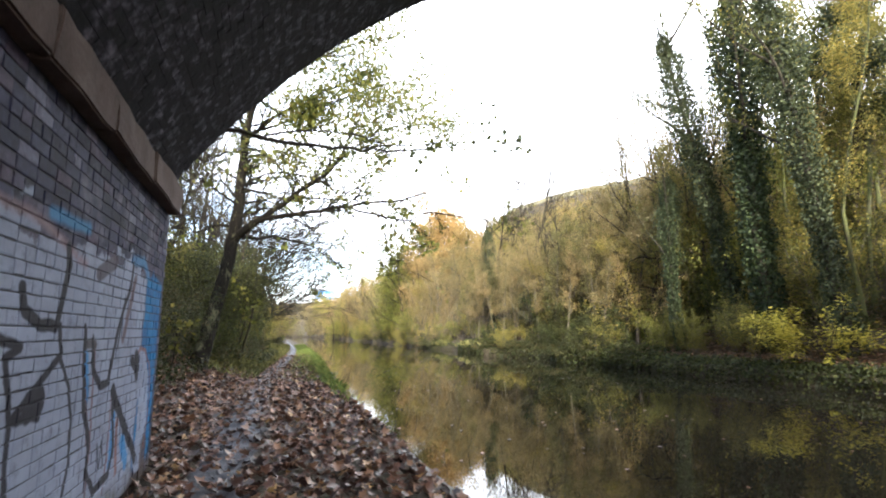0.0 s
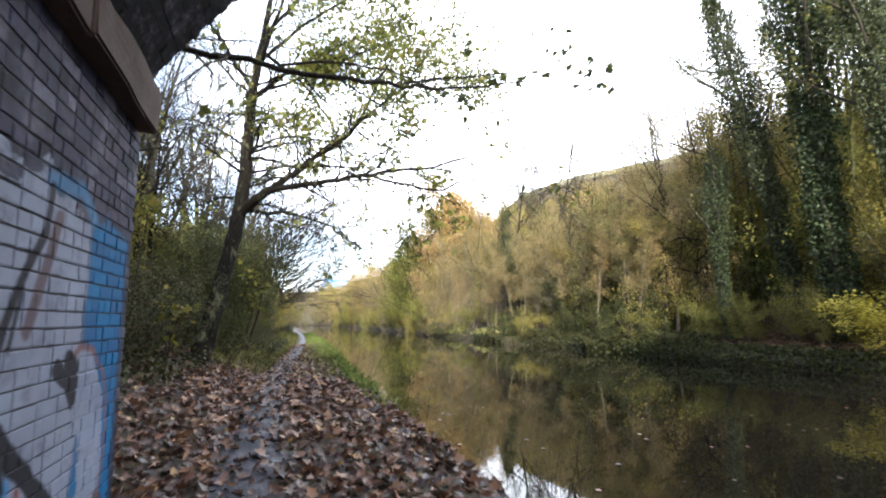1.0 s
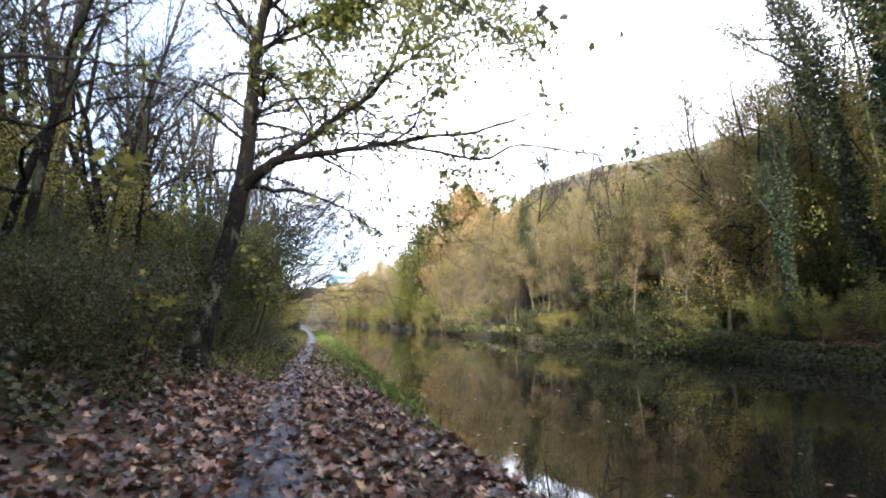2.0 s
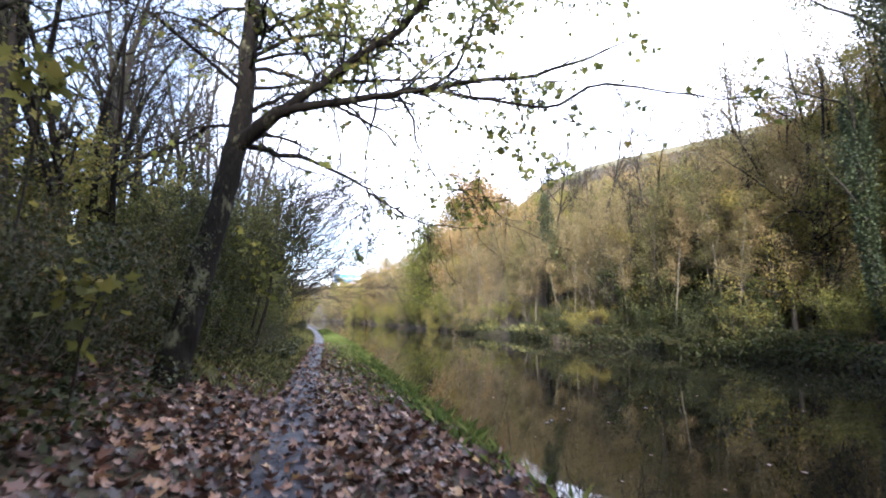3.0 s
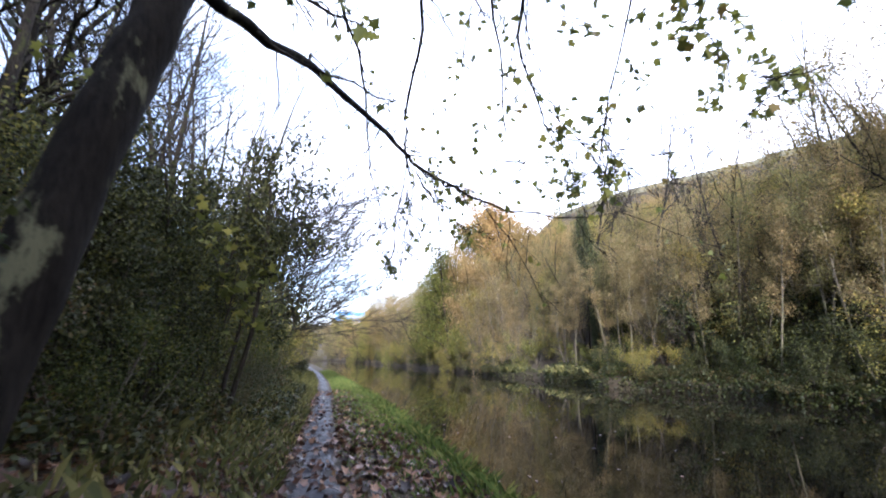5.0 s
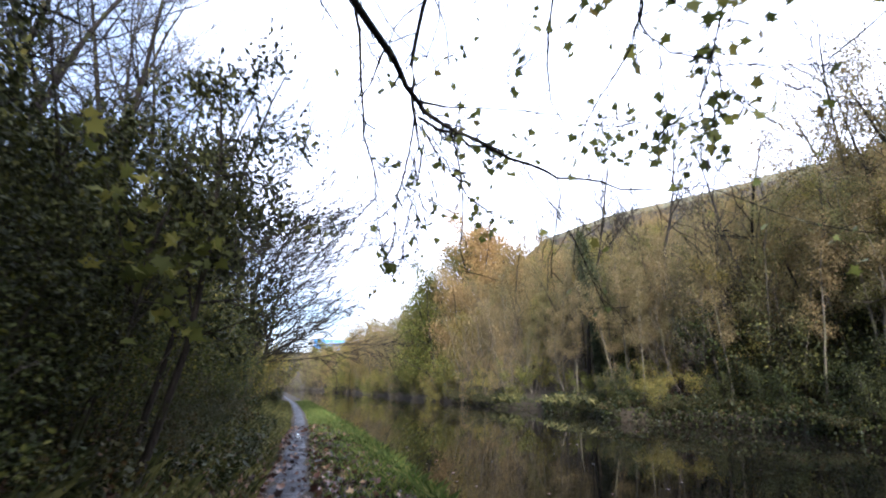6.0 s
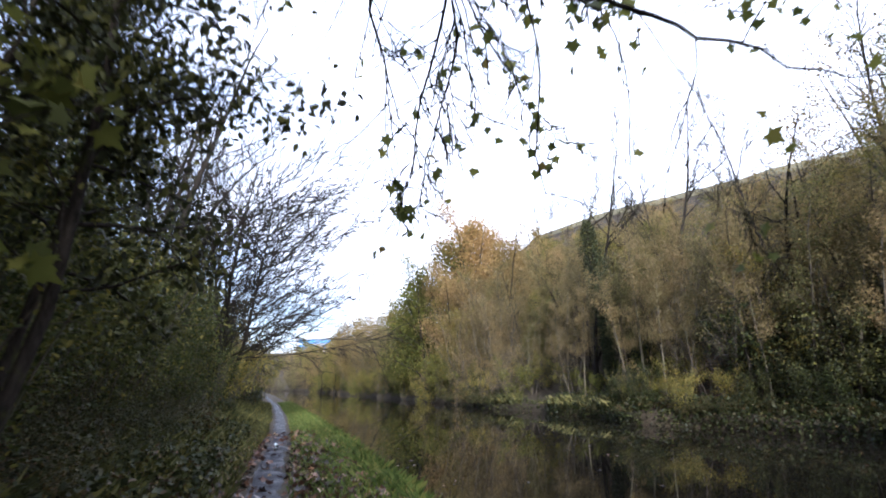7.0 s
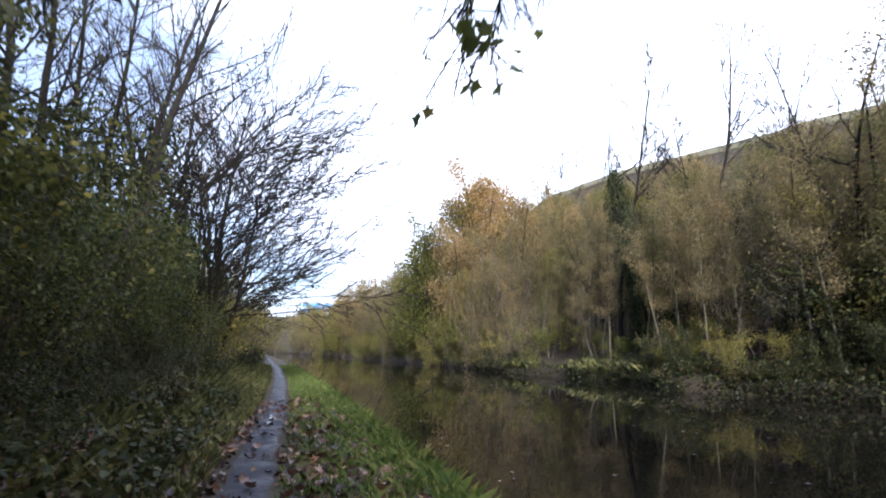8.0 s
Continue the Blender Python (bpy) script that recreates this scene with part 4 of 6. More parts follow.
def build_overhang():
    """The tree beside the bridge whose limb reaches over the path."""
    rng = np.random.default_rng(23)
    base = np.array((-6.2, 11.2, 1.6))
    root = thing("maple_tree", tuple(base), "bank tree with long leafy limbs reaching over towpath", "tree")
    bag = Bag()
    main = []
    main.append(limb([(-6.2, 11.2, 1.4), (-5.9, 11.1, 3.5), (-5.8, 11.0, 6.0), (-5.5, 10.9, 9.5), (-5.2, 10.8, 13)], (0.24, 0.19, 0.16, 0.1, 0.02), 18))
    main.append(limb([(-5.85, 11.05, 3.9), (-4.4, 10.7, 5.0), (-2.9, 10.4, 5.55), (-1.3, 10.2, 5.4), (0.2, 9.9, 5.2), (1.0, 9.9, 5.2), (1.85, 10.0, 5.26), (3.0, 9.6, 5.35), (4.2, 9.3, 5.3)], (0.1, 0.08, 0.065, 0.052, 0.04, 0.034, 0.026, 0.016, 0.005), 28))
    main.append(limb([(-0.6, 10.1, 5.35), (0.6, 10.5, 5.75), (1.8, 10.9, 5.8), (2.9, 11.0, 5.5)], (0.026, 0.02, 0.014, 0.004), 12))
    main.append(limb([(1.3, 9.95, 5.25), (2.2, 9.2, 5.15), (3.2, 9.0, 5.25), (4.1, 8.8, 5.3)], (0.02, 0.015, 0.01, 0.003), 10))
    main.append(limb([(-5.8, 11.0, 5.6), (-4.2, 11.8, 6.8), (-2.4, 12.2, 7.6), (-0.4, 12.3, 8.2), (1.6, 12.2, 8.6)], (0.09, 0.07, 0.05, 0.035, 0.008), 18))
    main.append(limb([(-5.6, 10.9, 7.6), (-4.0, 10.2, 9.4), (-1.8, 9.8, 10.6), (0.4, 9.6, 11.0)], (0.08, 0.06, 0.04, 0.008), 14))
    main.append(limb([(-5.9, 11.1, 3.2), (-5.0, 12.6, 4.6), (-4.2, 14.2, 5.6), (-3.6, 15.6, 6.2)], (0.07, 0.05, 0.03, 0.006), 12))
    for pts, rad in main:
        pts[1:] += rng.normal(size=(len(pts) - 1, 3)) * 0.025
        bag.tube(pts - base, rad, 8)
    mids = grow(rng, bag, [(p - base, r) for p, r in main[1:]], [(11, 0.24, 0.15, 0.7, 0.16, -0.01, 0.42, 5, 4)], 0.0035)
    ends = grow(rng, bag, mids, [(5, 0.45, 0.15, 0.7, 0.18, -0.03, 0.5, 4, 3)], 0.003)
    part("trunk", smooth(bag.mesh("trunk", MAT["bark_dark"])), root)
    lv = Bag()
    pts = np.concatenate([along(ln[0], 0.5 + 0.49 * rng.random())[0][None] for ln in ends for _ in range(int(rng.integers(0, 3)))])
    pts = pts + rng.normal(size=pts.shape) * 0.08
    lv.leaves(pts, 0.08 + 0.09 * rng.random(len(pts)), LOBED, rng, 0.25, 1.0)
    part("crown", lv.mesh("crown", MAT["leaf_syc"]), root, "green and yellowing lobed leaves")


build_overhang()

# ---- kinds of trees for the woods ----
WOOD = {}
WOOD["birch"] = make_tree("thin_birch", 1, 9.0, 0.075, 1, [(16, 0.24, 0.3, 0.7, 0.1, 0.06, 0.4, 4, 3), (6, 0.36, 0.15, 0.6, 0.14, 0.02, 0.5, 3, 3)], 3600, 0.085, MAT["leaf_olive"], MAT["bark_pale"], "slender pale tree with thinning tan leaves on bank", spread=0.2, clump=0.7)
WOOD["alder"] = make_tree("bare_alder", 2, 7.6, 0.05, 4, [(11, 0.3, 0.22, 0.65, 0.12, 0.03, 0.4, 4, 3), (7, 0.45, 0.1, 0.6, 0.16, 0.02, 0.55, 2, 3)], 1500, 0.085, MAT["leaf_olive"], MAT["twig"], "many-stemmed brown tree with few tan leaves", spread=0.18, splay=0.26, clump=0.7, thin=0.006)
WOOD["olive"] = make_tree("willow_tree", 3, 7.6, 0.08, 4, [(10, 0.34, 0.2, 0.85, 0.12, 0.02, 0.42, 4, 3), (5, 0.45, 0.15, 0.7, 0.15, 0.0, 0.5, 2, 3)], 5600, 0.095, MAT["leaf_olive"], MAT["bark_dark"], "olive-leaved tree on the wooded slope", spread=0.3, splay=0.3, clump=0.7)
WOOD["gold"] = make_tree("golden_tree", 4, 8.6, 0.10, 3, [(12, 0.36, 0.2, 0.9, 0.12, 0.02, 0.42, 4, 3), (5, 0.45, 0.12, 0.7, 0.15, 0.0, 0.5, 2, 3)], 5600, 0.1, MAT["leaf_gold"], MAT["bark_dark"], "autumn tree with golden brown leaves on slope", spread=0.3, splay=0.25, clump=0.75)
WOOD["green"] = make_tree("lime_tree", 14, 9.0, 0.13, 1, [(20, 0.32, 0.1, 0.9, 0.1, 0.05, 0.42, 4, 3), (5, 0.42, 0.12, 0.65, 0.14, 0.0, 0.5, 2, 3)], 4800, 0.115, MAT["leaf_hazel"], MAT["bark_dark"], "tree still in yellow-green leaf on canal bank", spread=0.3, clump=0.65)
for key, seed, mat, what in (("tall_green", 72, "leaf_hazel", "tall broad tree in dense yellow-green leaf"), ("tall_olive", 73, "leaf_olive", "tall broad tree in dull olive leaf")):
    WOOD[key] = make_tree({"tall_green": "tall_lime", "tall_olive": "tall_willow"}[key], seed, 14.0, 0.17, 3, [(11, 0.36, 0.16, 0.85, 0.12, 0.03, 0.42, 5, 4), (6, 0.42, 0.12, 0.75, 0.15, 0.0, 0.5, 3, 3)], 13000, 0.125, MAT[mat], MAT["bark_dark"], what, spread=0.42, splay=0.2, clump=0.8)
WOOD["stand_gold"] = make_tree("stand_oak", 74, 14.0, 0.17, 4, [(10, 0.34, 0.1, 0.85, 0.12, 0.03, 0.42, 5, 4), (6, 0.42, 0.12, 0.75, 0.15, 0.0, 0.5, 3, 3)], 15000, 0.2, MAT["leaf_gold"], MAT["bark_dark"], "broad tree in dense golden brown leaf", spread=0.5, splay=0.22, clump=0.9)
WOOD["stand_green"] = make_tree("stand_lime", 75, 14.0, 0.17, 4, [(10, 0.32, 0.06, 0.85, 0.12, 0.03, 0.42, 5, 4), (6, 0.42, 0.12, 0.75, 0.15, 0.0, 0.5, 3, 3)], 15000, 0.19, MAT["leaf_hazel"], MAT["bark_dark"], "broad tree in dense yellow-green leaf", spread=0.5, splay=0.2, clump=0.9)
WOOD["stand_tan"] = make_tree("stand_willow", 76, 11.0, 0.09, 7, [(10, 0.3, 0.08, 0.6, 0.1, 0.03, 0.42, 5, 3), (7, 0.42, 0.12, 0.6, 0.12, 0.02, 0.5, 3, 3)], 9000, 0.13, MAT["leaf_olive"], MAT["twig"], "soft brown many-stemmed willow by the water", spread=0.4, splay=0.26, clump=0.9, thin=0.008)
WOOD["pole"] = make_tree("slender_lime", 61, 17.0, 0.11, 1, [(16, 0.2, 0.35, 0.7, 0.1, 0.05, 0.35, 5, 3), (6, 0.4, 0.15, 0.65, 0.14, 0.0, 0.5, 3, 3)], 7500, 0.085, MAT["leaf_hazel"], MAT["bark_moss"], "tall slender mossy-stemmed tree with thin green leaves", spread=0.3, clump=0.6)
WOOD["layered"] = make_tree("hornbeam_tree", 62, 11.0, 0.12, 1, [(20, 0.36, 0.2, 1.4, 0.1, 0.0, 0.4, 6, 4), (8, 0.34, 0.15, 0.7, 0.14, 0.0, 0.5, 3, 3)], 4600, 0.085, MAT["leaf_hazel"], MAT["bark_dark"], "tree with level tiers of yellow-green leaves", spread=0.14, flat=0.7, clump=0.6)
WOOD["yew"] = make_tree("ivy_laden_tree", 63, 15.0, 0.2, 1, [(16, 0.24, 0.42, 1.0, 0.12, 0.0, 0.45, 5, 4), (8, 0.36, 0.15, 0.8, 0.16, -0.05, 0.5, 3, 3)], 12000, 0.13, MAT["leaf_trunk_ivy"], MAT["bark_dark"], "tall tree laden with dark evergreen ivy", shape=BROAD, spread=0.26, droop=0.9, clump=0.55)
WOOD["ash"] = make_tree("bare_ash", 5, 13.0, 0.14, 1, [(15, 0.38, 0.28, 0.75, 0.12, 0.03, 0.45, 6, 4), (9, 0.4, 0.15, 0.65, 0.15, 0.01, 0.5, 3, 3), (2.4, 0.5, 0.15, 0.55, 0.15, 0.02, 0.6, 2, 3)], 160, 0.1, MAT["leaf_olive"], MAT["bark_dark"], "tall leafless tree with fine dark twigs", thin=0.007)
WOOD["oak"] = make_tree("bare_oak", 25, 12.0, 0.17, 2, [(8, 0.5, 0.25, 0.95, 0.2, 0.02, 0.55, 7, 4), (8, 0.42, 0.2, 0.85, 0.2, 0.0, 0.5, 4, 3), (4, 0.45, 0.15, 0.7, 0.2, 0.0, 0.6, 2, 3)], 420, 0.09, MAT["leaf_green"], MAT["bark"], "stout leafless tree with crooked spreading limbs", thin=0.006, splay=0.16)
WOOD["bare_crown"] = make_tree("leafless_ash", 64, 15.0, 0.13, 2, [(15, 0.3, 0.5, 0.65, 0.1, 0.05, 0.55, 6, 4), (8, 0.4, 0.15, 0.6, 0.13, 0.03, 0.55, 4, 3), (2.2, 0.5, 0.2, 0.55, 0.14, 0.02, 0.6, 2, 3)], 0, 0.1, MAT["leaf_olive"], MAT["bark_dark"], "tall leafless tree with upswept grey branches", thin=0.0095, splay=0.1)
WOOD["hazel_near"] = make_tree("hazel_shrub", 16, 3.6, 0.03, 7, [(7, 0.34, 0.15, 0.6, 0.14, 0.03, 0.5, 4, 3), (4, 0.4, 0.2, 0.6, 0.16, 0.0, 0.6, 3, 3)], 5200, 0.07, MAT["leaf_green"], MAT["twig"], "leafy green and yellow hazel shrub beside path", shape=LEAF, spread=0.2, splay=0.45, thin=0.003)
WOOD["holly_near"] = make_tree("holly_bush", 19, 4.4, 0.04, 6, [(13, 0.34, 0.04, 0.9, 0.14, 0.0, 0.5, 4, 3), (4, 0.4, 0.2, 0.6, 0.16, -0.03, 0.6, 2, 3)], 9000, 0.075, MAT["leaf_ivy"], MAT["bark_dark"], "dark glossy evergreen bush beside towpath", shape=LEAF, spread=0.2, splay=0.3, droop=0.8, thin=0.003, clump=0.7)
WOOD["hazel_yellow"] = make_tree("hazel_shrub", 17, 3.8, 0.03, 7, [(8, 0.36, 0.12, 0.7, 0.14, 0.03, 0.5, 4, 3), (5, 0.4, 0.2, 0.6, 0.16, 0.0, 0.6, 3, 3)], 6500, 0.085, MAT["leaf_hazel"], MAT["twig"], "hazel shrub in fresh yellow-green leaf on bank", shape=LEAF, spread=0.2, splay=0.42, thin=0.003, clump=0.7)
WOOD["thicket"] = make_tree("bramble_thicket", 18, 2.6, 0.012, 12, [(6, 0.5, 0.1, 0.8, 0.22, -0.05, 0.7, 4, 3), (3, 0.5, 0.1, 0.7, 0.25, -0.08, 0.7, 3, 3)], 6500, 0.062, MAT["leaf_bramble"], MAT["twig"], "dark tangled bramble thicket with trailing stems", shape=LEAF, spread=0.14, splay=0.7, lift=-0.06, droop=0.5, thin=0.003, clump=0.8)
WOOD["holly_tree"] = make_tree("holly_tree", 20, 6.2, 0.07, 3, [(13, 0.34, 0.4, 1.1, 0.14, -0.02, 0.5, 5, 4), (6, 0.4, 0.2, 0.7, 0.16, -0.08, 0.6, 3, 3)], 9500, 0.08, MAT["leaf_ivy"], MAT["bark_dark"], "dark evergreen tree with drooping boughs over bank", shape=LEAF, spread=0.14, splay=0.22, droop=1.0, thin=0.003, clump=0.6)
WOOD["hazel"] = make_tree("hazel_shrub", 6, 3.6, 0.03, 6, [(6, 0.34, 0.15, 0.6, 0.14, 0.03, 0.5, 3, 3), (2, 0.4, 0.2, 0.6, 0.16, 0.0, 0.6, 2, 3)], 2400, 0.095, MAT["leaf_hazel"], MAT["twig"], "dense green and yellow leaved shrub", shape=BROAD, spread=0.22, splay=0.45)
WOOD["holly"] = make_tree("holly_bush", 9, 4.4, 0.04, 5, [(12, 0.34, 0.06, 0.9, 0.14, 0.0, 0.5, 4, 3), (3, 0.4, 0.2, 0.6, 0.16, -0.03, 0.6, 2, 3)], 3200, 0.11, MAT["leaf_ivy"], MAT["bark_dark"], "dark glossy evergreen bush beside towpath", shape=BROAD, spread=0.2, splay=0.3, droop=0.8)
WOOD["bramble"] = make_tree("bramble_bush", 7, 1.4, 0.010, 7, [(2, 0.5, 0.1, 0.8, 0.25, -0.08, 0.6, 3, 3)], 1500, 0.085, MAT["leaf_bramble"], MAT["twig"], "low tangled bramble with dull green leaves", shape=BROAD, spread=0.17, splay=0.9, lift=-0.08)
WOOD["scrub"] = make_tree("bare_scrub", 8, 4.0, 0.022, 9, [(7, 0.34, 0.1, 0.5, 0.12, 0.04, 0.5, 3, 3), (3, 0.4, 0.2, 0.5, 0.14, 0.02, 0.6, 2, 3)], 700, 0.09, MAT["leaf_gold"], MAT["twig"], "brown twiggy leafless scrub by the water", spread=0.14, splay=0.35)
WOOD["yellow"] = make_tree("yellow_bush", 10, 2.9, 0.03, 6, [(11, 0.5, 0.2, 1.0, 0.12, -0.06, 0.5, 3, 3)], 2600, 0.13, MAT["leaf_yellow"], MAT["twig"], "bright yellow autumn bush on far bank", shape=BROAD, spread=0.16, splay=0.8, flat=0.7, clump=0.8)


def build_ivy_tree(name, seed, height, r, top_leaves):
    """A tall trunk wrapped in ivy, with bare limbs above."""
    rng = np.random.default_rng(seed)
    root = thing(name, (0, 0, 0), "tall tree with trunk thickly clad in dark ivy", "tree")
    bag = Bag()
    line = wander(rng, (0, 0, -0.2), (0, 0, 1), height, 12, 0.025, 0.02)
    rad = r * np.linspace(1, 0.15, len(line))
    bag.tube(line, rad, 8)
    forks = []
    for k in range(5):
        p, tan, s = along(line, 0.45 + 0.1 * k)
        ln = wander(rng, p, (rng.normal() * 0.5, rng.normal() * 0.5, 0.9), height * 0.3, 6, 0.1, 0.05)
        rr = np.linspace(r * 0.4, 0.015, len(ln))
        bag.tube(ln, rr, 6)
        forks.append((ln, rr))
    tips = grow(rng, bag, [(line, rad)] + forks, [(9, 0.16, 0.45, 0.8, 0.12, 0.03, 0.35, 4, 4), (6, 0.4, 0.15, 0.6, 0.14, 0.02, 0.5, 3, 3)])
    part("trunk", smooth(bag.mesh("trunk", MAT["bark_dark"])), root)
    lv = Bag()
    n = 15000
    f = rng.random(n) ** 0.8 * 0.88
    pts = np.array([along(line, x)[0] for x in f])
    a = rng.random(n) * 2 * np.pi
    lump = np.array([0.5 + 0.9 * abs(noise.noise((math.cos(u) * 1.3, math.sin(u) * 1.3, x * height * 0.55 + seed))) for u, x in zip(a, f)])
    flare = np.interp(f, (0.0, 0.3, 0.5, 0.68, 0.8, 0.88), (0.4, 0.5, 0.95, 1.5, 1.2, 0.3))
    rr = (r * (1 - f * 0.7) + 0.05 + flare * lump ** 1.6 * rng.random(n) ** 0.6)
    pts += np.stack([np.cos(a) * rr, np.sin(a) * rr, rng.normal(size=n) * 0.22], 1)
    lv.leaves(pts, 0.08 + 0.07 * rng.random(n), BROAD, rng, 0.2, 0.8)
    part("ivy", lv.mesh("ivy", MAT["leaf_trunk_ivy"]), root, "glossy dark green ivy")
    if top_leaves:
        tv = Bag()
        p2 = sprinkle(rng, tips, top_leaves, 0.35)
        tv.leaves(p2, 0.07 + 0.06 * rng.random(len(p2)), BROAD, rng, 0.3, 0.3)
        part("crown", tv.mesh("crown", MAT["leaf_green"]), root, "thin green leaves")
    return root


IVY_A = build_ivy_tree("ivy_clad_tree", 31, 17, 0.2, 1400)
IVY_B = build_ivy_tree("ivy_clad_tree", 32, 20, 0.2, 2600)


def stand(x, y, x2, y2, h, scale, turn=0):
    """A pose on the ground at x, y, whose upright leans to pass over x2, y2 at h metres."""
    z = land(x, y) - 0.1
    up = Vector((x2 - x, y2 - y, h - z)).normalized()
    return Matrix.Translation((x, y, z)) @ up.to_track_quat("Z", "Y").to_matrix().to_4x4() @ pose(0, 0, 0, 0, 0, turn) @ Matrix.Scale(scale, 4)


copies(IVY_A, [stand(18.6, 20.6, 18.6, 22.3, 10.6, 0.62), stand(19.2, 16.0, 19.2, 17.7, 15.6, 1.2, 50), at_ground(19.2, 44.9, 0.72, 0, lean=(-2, 3))], "ivy-clad trees on far bank")
copies(IVY_B, [stand(20.2, 18.4, 20.2, 20.6, 15.2, 0.95), stand(19.1, 12.9, 19.0, 15.1, 11.75, 0.9, 90)], "ivy-clad trees on far bank")

PUT = {k: [] for k in WOOD}
rng = np.random.default_rng(77)


TALL = {"birch": 9.2, "alder": 8.2, "olive": 8.0, "gold": 9.2, "green": 9.4, "ash": 13.5, "hazel": 4.4, "scrub": 4.4, "holly": 4.6, "bramble": 1.5, "bare_crown": 15.0, "oak": 12.0, "stand_gold": 14.0, "stand_green": 14.0, "stand_tan": 11.0, "tall_green": 15.0, "tall_olive": 15.0, "pole": 17.5, "yew": 15.5, "layered": 11.5}


def room(x, y):
    """Height that a tree on the slope may have and still leave the open ridge in sight from the towpath."""
    far = far_edge(y) + 33.2
    return 1.3 + (ridge(y) - 1.3) * max(0.0, x / far) - land(x, y) - 0.4


def scatter(kinds, weights, x0, x1, y0, y1, n, smin, smax, gap=1.2, side=1):
    """Spreads n plants between two distances from the far edge (side 1) or to the left of the path (side -1)."""
    done = []
    for _ in range(n * 6):
        if len(done) >= n:
            break
        y = y0 + (y1 - y0) * rng.random()
        d = x0 + (x1 - x0) * rng.random()
        x = far_edge(y) + d if side > 0 else path_mid(y) - d
        if any((x - a) ** 2 + (y - b) ** 2 < gap * gap for a, b in done):
            continue
        done.append((x, y))
        k = kinds[int(rng.choice(len(kinds), p=np.array(weights) / sum(weights)))]
        s = smin + (smax - smin) * rng.random()
        if side > 0 and d > 3.5 and 23 < y < 100 and smax < 1.5:
            s = min(s, max(0.22, room(x, y) * (1.05 + 0.4 * rng.random()) / TALL[k]))
        PUT[k].append(at_ground(x, y, s, 360 * rng.random(), tall=0.9 + 0.25 * rng.random(), lean=(4 * rng.normal(), 4 * rng.normal())))


# far bank: low growth by the water, saplings behind, then the wooded slope
scatter(("bramble", "scrub", "hazel", "holly"), (8, 3, 1.0, 0.2), 0.0, 2.2, 53, 72, 34, 0.5, 0.9, 0.6)
scatter(("bramble", "scrub", "hazel"), (6, 1, 0.6), 0.3, 2.4, 22, 43, 28, 0.35, 0.6, 0.7)
# hollies in this row stand in for the dark void behind the pale stems
scatter(("hazel", "holly", "scrub", "bramble"), (1.2, 2.4, 2.4, 2), 2.6, 7, 22, 45, 40, 0.45, 0.75, 1.0)
scatter(("bramble",), (1,), 3.4, 8, 8, 26, 9, 0.6, 1.1, 0.9)
scatter(("hazel", "scrub"), (2, 3), 4.0, 11, 7, 26, 12, 0.6, 0.9, 1.3)
scatter(("hazel", "scrub", "bramble"), (1, 2, 1), 3.0, 8, 42, 62, 22, 0.6, 0.9, 1.1)
scatter(("birch", "alder", "olive", "green"), (5, 2.2, 0.8, 0.7), 1.6, 5, 24, 64, 56, 0.6, 0.95, 1.1)
scatter(("birch", "alder", "olive", "gold", "green"), (2, 2.2, 2.8, 1, 2.4), 4.5, 11, 23, 66, 62, 0.7, 1.05, 1.3)
scatter(("olive", "alder", "gold", "birch", "green"), (3.4, 2.6, 1.4, 1.2, 2.2), 10, 20, 23, 85, 90, 0.5, 0.9, 1.5)
scatter(("scrub", "alder", "hazel", "olive"), (5, 3, 2, 2), 17, 32, 20, 104, 230, 0.5, 0.9, 1.1)
scatter(("alder", "birch", "green"), (2, 2, 2), 5, 20, 15, 24, 18, 0.7, 1.1, 2.2)
scatter(("hazel", "bramble", "scrub"), (3, 3, 1), 0.1, 2.2, 66, 150, 44, 0.8, 1.3, 1.5)
scatter(("gold", "alder", "olive", "green"), (2, 2, 3, 1.6), 1.2, 6, 84, 125, 26, 0.95, 1.3, 1.8)
scatter(("gold", "alder", "olive", "green"), (1.6, 2, 3, 2), 1.0, 7, 122, 205, 44, 1.1, 1.5, 2.2)
scatter(("alder", "olive", "gold", "green"), (3, 3, 1, 1), 6, 48, 185, 240, 60, 0.8, 1.05, 3.0)
scatter(("gold", "alder", "olive"), (2, 3, 2), 6, 22, 92, 190, 40, 0.9, 1.2, 3.0)
scatter(("bramble",), (1,), 0.05, 1.3, 27, 46, 16, 0.35, 0.6, 0.45)


scatter(("scrub", "hazel", "bramble", "holly"), (3, 3, 3, 0.1), -0.15, 0.8, 52, 170, 80, 0.6, 1.15, 0.9)
scatter(("bramble", "hazel", "holly"), (6, 0.5, 1.2), -0.1, 0.9, 25, 44, 30, 0.3, 0.5, 0.6)


def trees(kind, rows):
    """Trees of one kind at x, y with their height."""
    for k, (x, y, h) in enumerate(rows):
        PUT[kind].append(at_ground(x, y, h / TALL.get(kind, 9.0), 77 * k + 10 * x))


